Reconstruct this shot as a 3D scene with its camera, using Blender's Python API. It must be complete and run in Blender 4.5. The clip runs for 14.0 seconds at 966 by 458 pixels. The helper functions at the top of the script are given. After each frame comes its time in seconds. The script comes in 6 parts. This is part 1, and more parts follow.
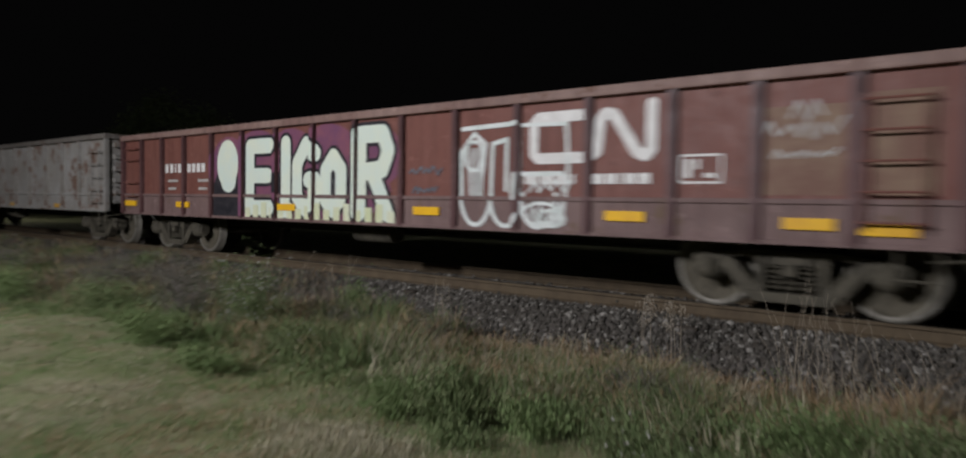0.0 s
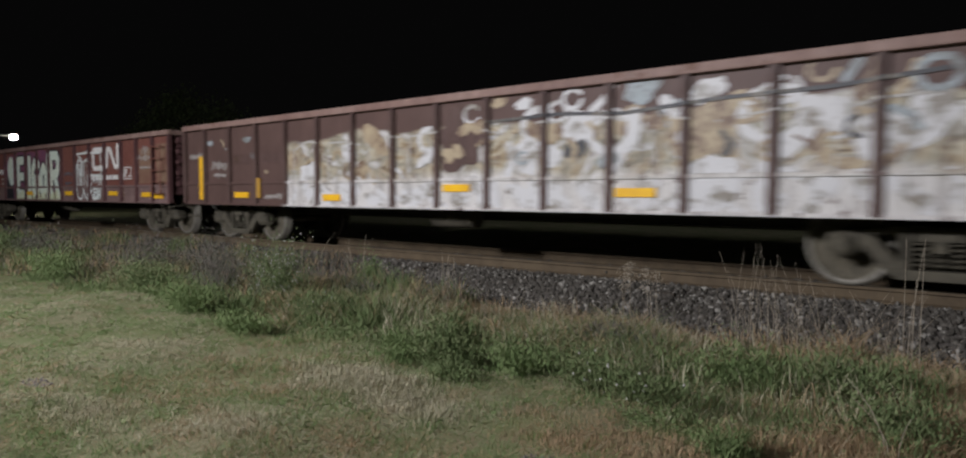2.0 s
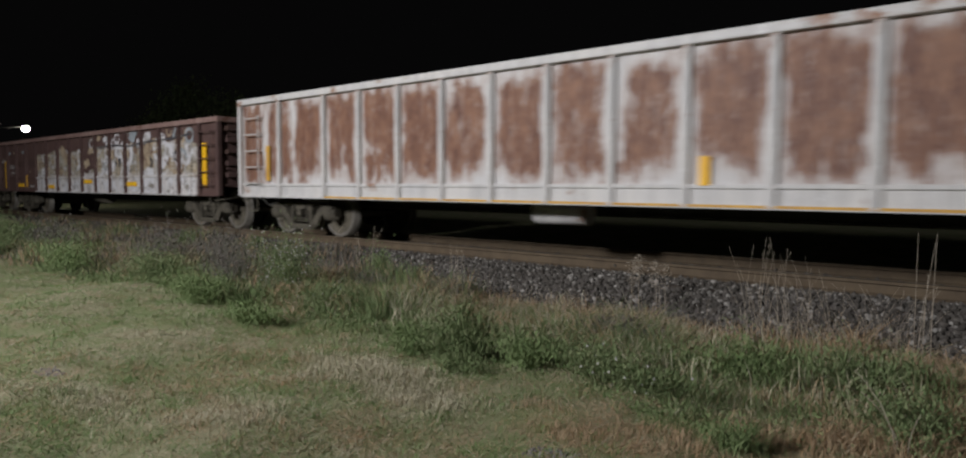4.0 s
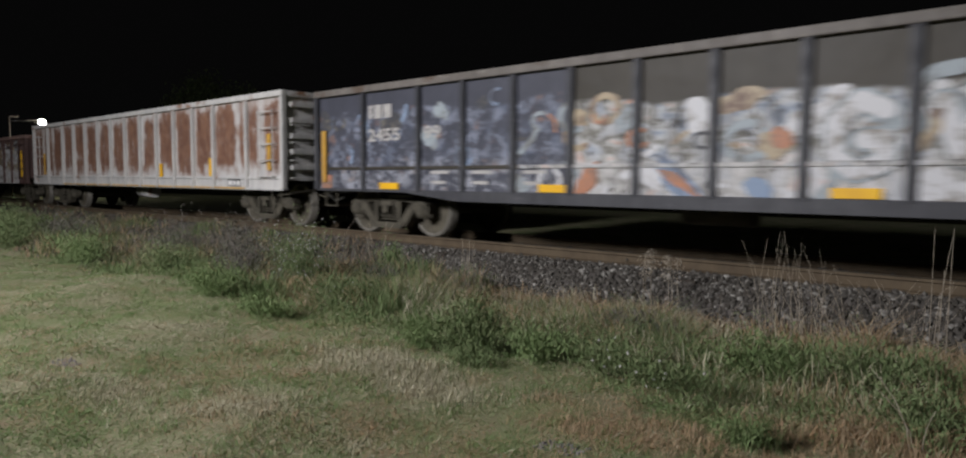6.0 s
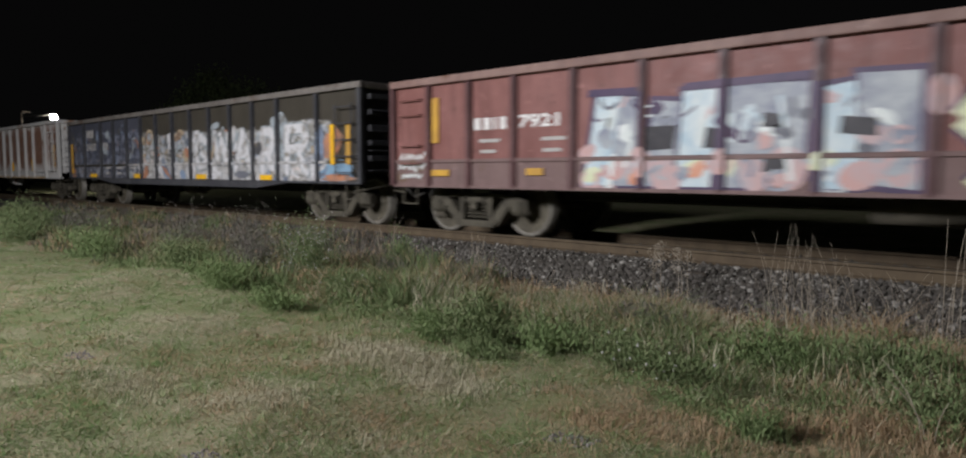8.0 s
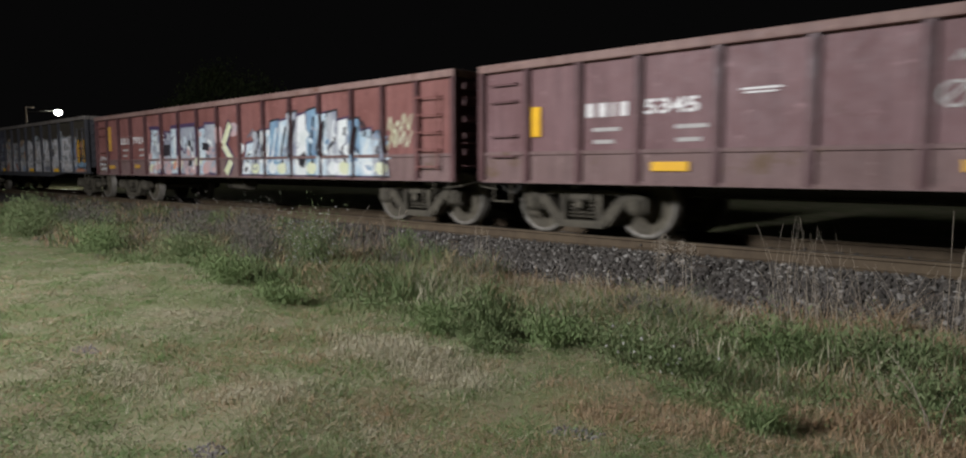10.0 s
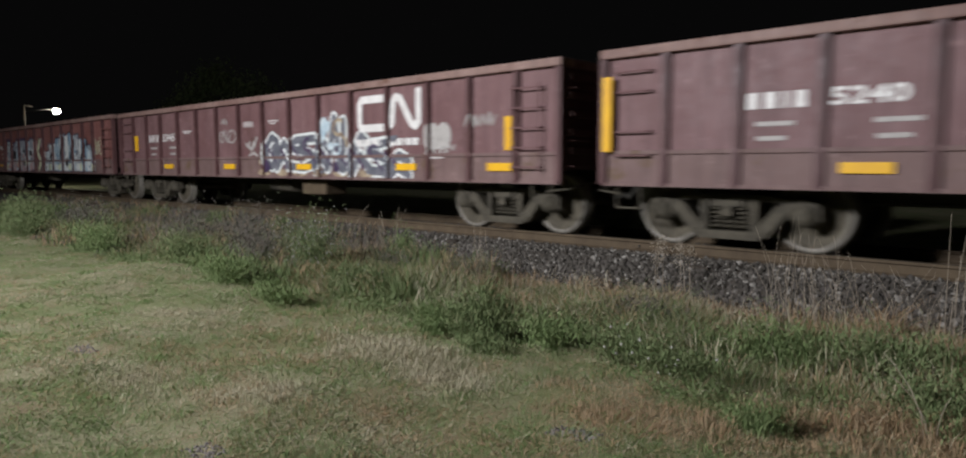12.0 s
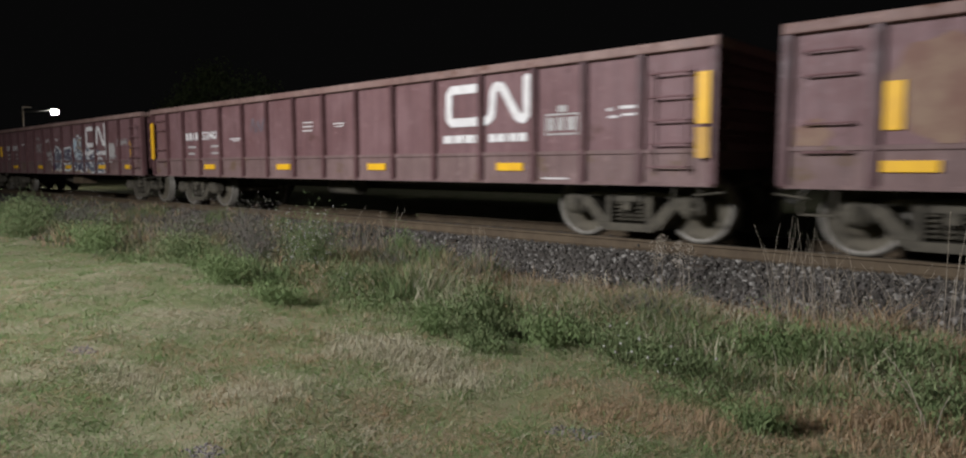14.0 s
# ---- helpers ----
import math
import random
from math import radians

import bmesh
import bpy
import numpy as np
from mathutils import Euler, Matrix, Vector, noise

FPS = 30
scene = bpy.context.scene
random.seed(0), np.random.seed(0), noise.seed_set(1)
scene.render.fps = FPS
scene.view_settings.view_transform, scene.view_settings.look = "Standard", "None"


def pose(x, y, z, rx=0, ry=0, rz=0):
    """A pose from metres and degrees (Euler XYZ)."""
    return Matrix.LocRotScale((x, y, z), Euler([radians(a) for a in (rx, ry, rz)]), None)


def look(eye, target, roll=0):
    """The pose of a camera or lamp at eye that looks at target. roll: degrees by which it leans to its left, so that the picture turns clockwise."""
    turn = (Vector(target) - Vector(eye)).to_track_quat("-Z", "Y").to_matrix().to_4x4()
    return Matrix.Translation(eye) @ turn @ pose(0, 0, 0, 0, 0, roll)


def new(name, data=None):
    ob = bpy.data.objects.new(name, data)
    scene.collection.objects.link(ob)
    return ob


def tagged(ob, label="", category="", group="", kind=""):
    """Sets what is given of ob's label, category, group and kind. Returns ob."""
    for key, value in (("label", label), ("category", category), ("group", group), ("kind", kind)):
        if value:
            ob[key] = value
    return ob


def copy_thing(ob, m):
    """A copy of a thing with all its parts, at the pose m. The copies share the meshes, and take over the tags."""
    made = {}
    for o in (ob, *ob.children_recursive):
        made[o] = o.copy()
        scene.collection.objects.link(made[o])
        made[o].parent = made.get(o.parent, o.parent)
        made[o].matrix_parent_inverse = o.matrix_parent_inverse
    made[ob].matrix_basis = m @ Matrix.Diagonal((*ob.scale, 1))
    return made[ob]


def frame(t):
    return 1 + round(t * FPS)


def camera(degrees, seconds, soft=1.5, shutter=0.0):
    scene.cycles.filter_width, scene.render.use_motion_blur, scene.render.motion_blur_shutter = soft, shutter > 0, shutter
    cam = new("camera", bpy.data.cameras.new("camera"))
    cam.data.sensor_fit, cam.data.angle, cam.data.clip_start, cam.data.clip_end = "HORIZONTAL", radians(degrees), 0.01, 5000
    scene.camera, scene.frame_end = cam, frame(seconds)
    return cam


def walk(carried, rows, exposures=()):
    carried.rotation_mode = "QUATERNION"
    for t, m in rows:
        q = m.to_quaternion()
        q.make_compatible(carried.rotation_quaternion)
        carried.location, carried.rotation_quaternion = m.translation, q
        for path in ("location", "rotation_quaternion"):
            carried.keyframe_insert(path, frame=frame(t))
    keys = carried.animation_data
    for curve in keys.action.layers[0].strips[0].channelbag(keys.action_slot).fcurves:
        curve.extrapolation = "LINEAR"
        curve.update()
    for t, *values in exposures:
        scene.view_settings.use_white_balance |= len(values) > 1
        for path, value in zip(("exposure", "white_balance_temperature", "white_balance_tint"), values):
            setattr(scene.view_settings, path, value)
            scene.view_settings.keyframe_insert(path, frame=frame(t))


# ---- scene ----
import itertools

# ---------------- camera ----------------
EYE = (0.0, 0.0, 1.022)          # rail top is z = 0, the train runs towards -x
RAIL_Y = 8.58                    # near rail
TRACK_Y = RAIL_Y + 0.75          # centreline of the track

# seconds, step towards the train, yaw, pitch, roll
VIEW = [
    (0.0, 1.0, 38.90, -2.14, 0.90), (0.1, 0.63, 40.20, -2.14, 0.75), (0.2, 0.35, 40.85, -2.20, 0.72),
    (0.3, 0.16, 41.05, -2.10, 0.72), (0.4, 0.05, 41.08, -2.16, 0.72), (0.5, 0, 41.06, -2.22, 0.72),
    (1.0, 0, 40.60, -2.63, 0.45), (1.5, 0, 40.78, -2.87, 0.14), (2.0, 0, 40.20, -2.97, 0.04), (2.5, 0, 39.97, -3.13, 0.02),
    (3.3, 0, 40.30, -3.38, 0.10), (4.2, 0, 41.10, -3.64, 0.22),
    (5.0, 0, 41.57, -3.86, 0.29), (5.5, 0, 41.61, -3.99, 0.30), (6.0, 0, 41.90, -4.11, 0.31), (6.5, 0, 42.23, -4.33, 0.23),
    (7.0, 0, 42.58, -4.47, 0.25), (7.5, 0, 42.72, -4.65, 0.07), (8.0, 0, 42.64, -4.72, 0.03), (9.2, 0, 42.80, -5.02, -0.10),
    (10.5, 0, 42.98, -5.28, -0.18), (11.0, 0, 42.91, -5.28, -0.11), (11.5, 0, 42.89, -5.26, -0.02), (12.0, 0, 42.83, -5.19, 0.03),
    (12.5, 0, 42.83, -5.25, 0.01), (13.0, 0, 42.84, -5.24, -0.01), (13.5, 0, 42.82, -5.19, -0.05), (14.0, 0, 42.75, -5.22, -0.13),
]
cam = camera(69.51, 14.0, soft=2.1, shutter=0.5)
AHEAD = (-math.sin(radians(51)), math.cos(radians(51)), 0.105)
walk(cam, [(t, pose(EYE[0] + d * AHEAD[0], EYE[1] + d * AHEAD[1], EYE[2] + d * AHEAD[2], 90 + p, -r, y)) for t, d, y, p, r in VIEW],
     exposures=[(0.0, -0.45), (0.2, -0.25), (0.5, -0.15), (1.5, -0.05), (2.7, -0.12), (4.8, -0.08), (8.0, 0.06), (10.5, 0.10), (14.0, 0.14)])

# ---------------- light ----------------
world = bpy.data.worlds.new("night_sky")
scene.world = world
world.use_nodes = True
world.node_tree.nodes["Background"].inputs[0].default_value = (1.0, 0.98, 1.0, 1)
world.node_tree.nodes["Background"].inputs[1].default_value = 0.002


def lamp(name, kind, place, target, watts, colour, size):
    data = bpy.data.lights.new(name, kind)
    data.energy, data.color = watts, colour
    if kind == "AREA":
        data.shape, data.size = "DISK", size
    else:
        data.shadow_soft_size = size
    ob = new(name, data)
    ob.matrix_world = look(place, target)
    return ob


# the yard lamp that lights the line from beside the camera
yard_light = lamp("yard_light", "AREA", (-9.2, -9.5, 7.1), (-8.2, 7.0, 0.5), 3500, (0.985, 0.98, 1.04), 2.0)

# ---------------- materials ----------------


def material(name, rough=0.6, metal=0.0):
    m = bpy.data.materials.new(name)
    m.use_nodes = True
    b = m.node_tree.nodes["Principled BSDF"]
    b.inputs["Roughness"].default_value = rough
    b.inputs["Metallic"].default_value = metal
    b.inputs["Specular IOR Level"].default_value = 0.28
    return m, m.node_tree.nodes, m.node_tree.links, b


def noise_node(nodes, links, vector, scale, detail=4.0, rough=0.6, stretch=None):
    n = nodes.new("ShaderNodeTexNoise")
    n.inputs["Scale"].default_value, n.inputs["Detail"].default_value, n.inputs["Roughness"].default_value = scale, detail, rough
    if stretch:
        mp = nodes.new("ShaderNodeMapping")
        mp.inputs["Scale"].default_value = stretch
        links.new(vector, mp.inputs["Vector"])
        vector = mp.outputs["Vector"]
    links.new(vector, n.inputs["Vector"])
    return n.outputs["Fac"]


def ramp(nodes, links, fac, lo, hi):
    n = nodes.new("ShaderNodeMapRange")
    n.inputs["From Min"].default_value, n.inputs["From Max"].default_value = lo, hi
    links.new(fac, n.inputs["Value"])
    return n.outputs["Result"]


def mixed(nodes, links, fac, a, b):
    n = nodes.new("ShaderNodeMix")
    n.data_type = "RGBA"
    if isinstance(fac, float):
        n.inputs[0].default_value = fac
    else:
        links.new(fac, n.inputs[0])
    for socket, v in ((n.inputs[6], a), (n.inputs[7], b)):
        if isinstance(v, tuple):
            socket.default_value = (*v, 1)
        else:
            links.new(v, socket)
    return n.outputs[2]


def maths(nodes, links, op, a, b=None):
    n = nodes.new("ShaderNodeMath")
    n.operation = op
    for socket, v in zip(n.inputs, (a, b)):
        if v is None:
            continue
        if isinstance(v, (int, float)):
            socket.default_value = v
        else:
            links.new(v, socket)
    return n.outputs[0]


def bump(nodes, links, bsdf, height, strength, distance):
    n = nodes.new("ShaderNodeBump")
    n.inputs["Strength"].default_value, n.inputs["Distance"].default_value = strength, distance
    links.new(height, n.inputs["Height"])
    links.new(n.outputs["Normal"], bsdf.inputs["Normal"])


def steel_paint(name, base, fade, rust, rust_amount=0.3, rough=0.5, dent=0.02, rust_scale=1.6):
    """Weathered paint on steel plate: fading, grime streaks, rust blotches, dents."""
    m, nodes, links, b = material(name, rough)
    co = nodes.new("ShaderNodeTexCoord").outputs["Object"]
    big = ramp(nodes, links, noise_node(nodes, links, co, 1.1, 3), 0.35, 0.65)
    col = mixed(nodes, links, big, base, fade)
    streak = ramp(nodes, links, noise_node(nodes, links, co, 1.0, 5, 0.7, (9.0, 9.0, 0.7)), 0.45, 0.75)
    col = mixed(nodes, links, maths(nodes, links, "MULTIPLY", streak, 0.62), col, tuple(c * 0.5 for c in base))
    blotch = noise_node(nodes, links, co, rust_scale, 9, 0.72)
    lo = 0.68 - 0.36 * rust_amount
    mask = ramp(nodes, links, blotch, lo, lo + 0.06)
    col = mixed(nodes, links, mask, col, rust)
    fine = noise_node(nodes, links, co, 45.0, 3)
    col = mixed(nodes, links, maths(nodes, links, "MULTIPLY", fine, 0.25), col, tuple(c * 0.6 for c in base))
    scuff = ramp(nodes, links, noise_node(nodes, links, co, 3.4, 6, 0.8, (0.7, 1.0, 1.6)), 0.63, 0.70)
    col = mixed(nodes, links, maths(nodes, links, "MULTIPLY", scuff, 0.55), col, tuple(c * 0.35 for c in base))
    chalk = ramp(nodes, links, noise_node(nodes, links, co, 5.5, 8, 0.82, (0.8, 1.0, 1.3)), 0.585, 0.66)
    col = mixed(nodes, links, maths(nodes, links, "MULTIPLY", chalk, 0.5), col, tuple(min(0.8, c * 1.6 + 0.04) for c in fade))
    dust = ramp(nodes, links, noise_node(nodes, links, co, 1.0, 7, 0.75, (22.0, 22.0, 1.1)), 0.56, 0.74)
    col = mixed(nodes, links, maths(nodes, links, "MULTIPLY", dust, 0.35), col, tuple(min(0.8, c * 1.4 + 0.05) for c in fade))
    speck = ramp(nodes, links, noise_node(nodes, links, co, 16.0, 5, 0.8), 0.66, 0.72)
    col = mixed(nodes, links, maths(nodes, links, "MULTIPLY", speck, 0.7), col, rust)
    links.new(col, b.inputs["Base Color"])
    r = ramp(nodes, links, noise_node(nodes, links, co, 6.0, 4), 0.2, 0.8)
    links.new(maths(nodes, links, "ADD", maths(nodes, links, "MULTIPLY", r, 0.25), rough - 0.12), b.inputs["Roughness"])
    hgt = maths(nodes, links, "ADD", noise_node(nodes, links, co, 2.1, 3), maths(nodes, links, "MULTIPLY", fine, 0.04))
    bump(nodes, links, b, hgt, 0.6, dent)
    return m


def plain_wear(name, base, dark, scale=8.0, rough=0.7, metal=0.0, height=0.004, lo=0.35, hi=0.7):
    m, nodes, links, b = material(name, rough, metal)
    co = nodes.new("ShaderNodeTexCoord").outputs["Object"]
    a = ramp(nodes, links, noise_node(nodes, links, co, scale, 6, 0.65), lo, hi)
    links.new(mixed(nodes, links, a, base, dark), b.inputs["Base Color"])
    bump(nodes, links, b, noise_node(nodes, links, co, scale * 5, 3), 0.5, height)
    return m


def island_mix(name, colours, rough=0.85, thin=0.10):
    """A colour per blade, leaf or stone; thin leaves let part of the light through."""
    m, nodes, links, b = material(name, rough)
    b.inputs["Specular IOR Level"].default_value = 0.15
    rnd = nodes.new("ShaderNodeNewGeometry").outputs["Random Per Island"]
    cr = nodes.new("ShaderNodeValToRGB")
    els = cr.color_ramp.elements
    while len(els) < len(colours):
        els.new(0.5)
    for i, c in enumerate(colours):
        els[i].position = i / (len(colours) - 1)
        els[i].color = (*c, 1)
    links.new(rnd, cr.inputs[0])
    co = nodes.new("ShaderNodeTexCoord").outputs["Object"]
    v = ramp(nodes, links, noise_node(nodes, links, co, 30.0, 3), 0.2, 0.8)
    col = mixed(nodes, links, maths(nodes, links, "MULTIPLY", v, 0.35), cr.outputs[0], (0.03, 0.028, 0.02))
    links.new(col, b.inputs["Base Color"])
    if thin:
        through_light = nodes.new("ShaderNodeBsdfTranslucent")
        links.new(col, through_light.inputs["Color"])
        blend = nodes.new("ShaderNodeMixShader")
        blend.inputs[0].default_value = thin
        links.new(b.outputs[0], blend.inputs[1])
        links.new(through_light.outputs[0], blend.inputs[2])
        links.new(blend.outputs[0], nodes["Material Output"].inputs["Surface"])
    return m


RED, RED_FADE, RUST = (0.172, 0.092, 0.091), (0.225, 0.132, 0.132), (0.11, 0.057, 0.046)
MAT = {
    "red": steel_paint("red_oxide_paint", RED, RED_FADE, RUST, 0.18, 0.56),
    "red_b": steel_paint("red_oxide_paint_bright", (0.185, 0.072, 0.056), (0.215, 0.092, 0.072), RUST, 0.16, 0.54),
    "red_f": steel_paint("red_oxide_paint_pink", (0.21, 0.088, 0.075), (0.28, 0.13, 0.115), RUST, 0.22, 0.54),
    "red_low": steel_paint("dusty_red_oxide_paint", (0.175, 0.112, 0.103), (0.225, 0.15, 0.138), (0.15, 0.098, 0.06), 0.3, 0.65),
    # stakes of the red wagons, a darker red than their panels
    "red_stake": steel_paint("dark_red_oxide_paint", (0.10, 0.05, 0.05), (0.135, 0.07, 0.068), RUST, 0.2, 0.5),
    "brown": steel_paint("old_brown_paint", (0.10, 0.06, 0.053), (0.125, 0.08, 0.07), (0.08, 0.048, 0.034), 0.3, 0.6),
    "grey_blue": steel_paint("old_slate_paint", (0.05, 0.05, 0.056), (0.08, 0.08, 0.085), (0.10, 0.075, 0.055), 0.2, 0.55),
    "white": steel_paint("old_white_paint", (0.55, 0.54, 0.52), (0.62, 0.60, 0.56), (0.26, 0.125, 0.06), 0.24, 0.5),
    "white_rust": steel_paint("rusted_white_paint", (0.47, 0.44, 0.39), (0.40, 0.35, 0.28), (0.20, 0.088, 0.05), 0.62, 0.6, 0.02, 1.1),
    "grey_white": steel_paint("dirty_grey_paint", (0.36, 0.35, 0.33), (0.27, 0.25, 0.22), (0.16, 0.09, 0.06), 0.42, 0.55),
    "chord_worn": steel_paint("worn_top_rail_paint", (0.22, 0.135, 0.115), (0.30, 0.205, 0.175), (0.15, 0.075, 0.05), 0.3, 0.6),
    "chord_grey": steel_paint("worn_grey_top_rail_paint", (0.14, 0.125, 0.11), (0.20, 0.18, 0.16), (0.11, 0.08, 0.06), 0.3, 0.6),
    "under": plain_wear("oily_underframe_steel", (0.06, 0.058, 0.048), (0.03, 0.028, 0.024), 5.0, 0.75),
    "truck": plain_wear("dusty_cast_steel", (0.108, 0.096, 0.07), (0.04, 0.036, 0.027), 6.0, 0.8),
    "wheel": plain_wear("grimy_wheel_steel", (0.12, 0.105, 0.075), (0.07, 0.062, 0.045), 7.0, 0.75, 0.1),
    "tread": plain_wear("worn_tread_steel", (0.21, 0.195, 0.165), (0.14, 0.13, 0.105), 10.0, 0.5, 0.2),
    "yellow": plain_wear("reflective_yellow_sheet", (0.90, 0.52, 0.02), (0.75, 0.40, 0.03), 3.0, 0.45, 0.0, 0.001),
    "yellow_old": plain_wear("dirty_yellow_sheet", (0.62, 0.36, 0.06), (0.42, 0.23, 0.06), 3.0, 0.5, 0.0, 0.001),
    "lettering": plain_wear("white_stencil_paint", (0.80, 0.79, 0.76), (0.62, 0.60, 0.57), 9.0, 0.5, 0.0, 0.001),
    "lettering_old": plain_wear("faded_stencil_paint", (0.50, 0.48, 0.45), (0.32, 0.30, 0.28), 12.0, 0.55, 0.0, 0.001),
    "spray_white": plain_wear("white_spray_paint", (0.78, 0.80, 0.78), (0.60, 0.66, 0.62), 5.0, 0.45, 0.0, 0.001),
    "spray_mint": plain_wear("mint_spray_paint", (0.66, 0.76, 0.68), (0.74, 0.78, 0.62), 2.0, 0.45, 0.0, 0.001),
    "spray_black": plain_wear("black_spray_paint", (0.018, 0.018, 0.022), (0.05, 0.045, 0.05), 6.0, 0.45, 0.0, 0.001),
    "spray_violet": plain_wear("violet_spray_paint", (0.17, 0.07, 0.13), (0.24, 0.09, 0.12), 3.0, 0.5, 0.0, 0.001),
    "spray_grey": plain_wear("slate_spray_paint", (0.10, 0.105, 0.125), (0.21, 0.215, 0.24), 4.0, 0.5, 0.0, 0.001),
    "spray_blue": plain_wear("blue_spray_paint", (0.25, 0.40, 0.50), (0.14, 0.22, 0.33), 3.0, 0.5, 0.0, 0.001),
    "spray_pale_blue": plain_wear("pale_blue_spray_paint", (0.40, 0.53, 0.60), (0.62, 0.69, 0.69), 3.0, 0.5, 0.0, 0.001, 0.4, 0.62),
    "spray_orange": plain_wear("orange_spray_paint", (0.62, 0.25, 0.13), (0.70, 0.40, 0.30), 3.0, 0.5, 0.0, 0.001),
    "spray_lime": plain_wear("lime_spray_paint", (0.62, 0.66, 0.40), (0.70, 0.72, 0.55), 3.0, 0.5, 0.0, 0.001),
    "rail_side": plain_wear("rusty_rail_steel", (0.118, 0.088, 0.054), (0.075, 0.054, 0.034), 4.0, 0.8),
    "rail_top": plain_wear("polished_rail_steel", (0.26, 0.22, 0.165), (0.18, 0.145, 0.105), 6.0, 0.28, 0.7, 0.0005),
    "spray_ash": plain_wear("pale_ash_spray_paint", (0.44, 0.47, 0.48), (0.22, 0.24, 0.30), 2.8, 0.5, 0.0, 0.001, 0.38, 0.64),
    "spray_coral": plain_wear("coral_spray_paint", (0.58, 0.34, 0.30), (0.46, 0.40, 0.42), 3.0, 0.5, 0.0, 0.001),
    "worn_white": plain_wear("flaking_white_spray_paint", (0.60, 0.595, 0.60), (0.25, 0.225, 0.19), 4.5, 0.5, 0.0, 0.001, 0.50, 0.62),
    "worn_grey": plain_wear("flaking_grey_spray_paint", (0.33, 0.37, 0.39), (0.17, 0.17, 0.16), 4.0, 0.5, 0.0, 0.001, 0.45, 0.6),
    "worn_tan": plain_wear("flaking_tan_spray_paint", (0.42, 0.34, 0.23), (0.17, 0.11, 0.08), 4.0, 0.5, 0.0, 0.001, 0.45, 0.6),
    "worn_dark": plain_wear("flaking_dark_spray_paint", (0.07, 0.07, 0.075), (0.19, 0.17, 0.14), 4.0, 0.5, 0.0, 0.001, 0.5, 0.62),
    "worn_blue": plain_wear("flaking_blue_spray_paint", (0.24, 0.31, 0.42), (0.12, 0.13, 0.16), 3.0, 0.5, 0.0, 0.001, 0.45, 0.6),
    "worn_orange": plain_wear("flaking_orange_spray_paint", (0.46, 0.21, 0.12), (0.22, 0.16, 0.13), 4.0, 0.5, 0.0, 0.001, 0.45, 0.62),
    "spray_violet_dark": plain_wear("dark_violet_spray_paint", (0.055, 0.04, 0.085), (0.10, 0.06, 0.11), 3.0, 0.5, 0.0, 0.001),
    "dusty_tan": plain_wear("dusty_tan_stain", (0.185, 0.098, 0.07), (0.25, 0.165, 0.11), 2.6, 0.6, 0.0, 0.001, 0.4, 0.62),
    "sill_beam": plain_wear("dusty_olive_beam_steel", (0.075, 0.074, 0.056), (0.04, 0.038, 0.03), 3.0, 0.8),
    "tie": plain_wear("creosoted_timber", (0.07, 0.055, 0.042), (0.03, 0.025, 0.02), 6.0, 0.9),
}

# ---------------- building helpers ----------------


def link_mesh(name, bm, mat, parent=None, label=""):
    me = bpy.data.meshes.new(name)
    bm.to_mesh(me)
    bm.free()
    me.materials.append(mat)
    ob = new(name, me)
    if parent:
        ob.parent = parent
    if label:
        ob["label"] = label
    return ob


def part(name, bm, mat, parent, label=""):
    return link_mesh(name, bm, mat, parent, label)


def shared(name, me, parent, m=None, label=""):
    ob = new(name, me)
    ob.parent = parent
    if m is not None:
        ob.matrix_basis = m
    if label:
        ob["label"] = label
    return ob


def box(bm, x0, x1, y0, y1, z0, z1, bevel=0.0):
    vs = [bm.verts.new((x, y, z)) for x in (x0, x1) for y in (y0, y1) for z in (z0, z1)]
    fs = [bm.faces.new([vs[i] for i in f]) for f in ((0, 1, 3, 2), (4, 6, 7, 5), (0, 4, 5, 1), (2, 3, 7, 6), (0, 2, 6, 4), (1, 5, 7, 3))]
    if bevel:
        es = {e for f in fs for e in f.edges}
        bmesh.ops.bevel(bm, geom=list(es), offset=bevel, segments=2, affect="EDGES", profile=0.6)
    return bm


def box_mesh(*a):
    return box(bmesh.new(), *a)


def beam(bm, a, b, thick, y0, y1):
    """A flat bar in the xz plane from a to b, between y0 and y1."""
    (x0, z0), (x1, z1) = a, b
    d = math.hypot(x1 - x0, z1 - z0)
    nx, nz = -(z1 - z0) / d * thick / 2, (x1 - x0) / d * thick / 2
    prism(bm, [(x0 + nx, z0 + nz), (x0 - nx, z0 - nz), (x1 - nx, z1 - nz), (x1 + nx, z1 + nz)], y0, y1)


def prism(bm, outline, y0, y1):
    """An outline in the xz plane, pulled from y0 to y1."""
    a = [bm.verts.new((x, y0, z)) for x, z in outline]
    b = [bm.verts.new((x, y1, z)) for x, z in outline]
    n = len(a)
    bm.faces.new(a)
    bm.faces.new(b[::-1])
    for i in range(n):
        bm.faces.new((a[i], b[i], b[(i + 1) % n], a[(i + 1) % n]))


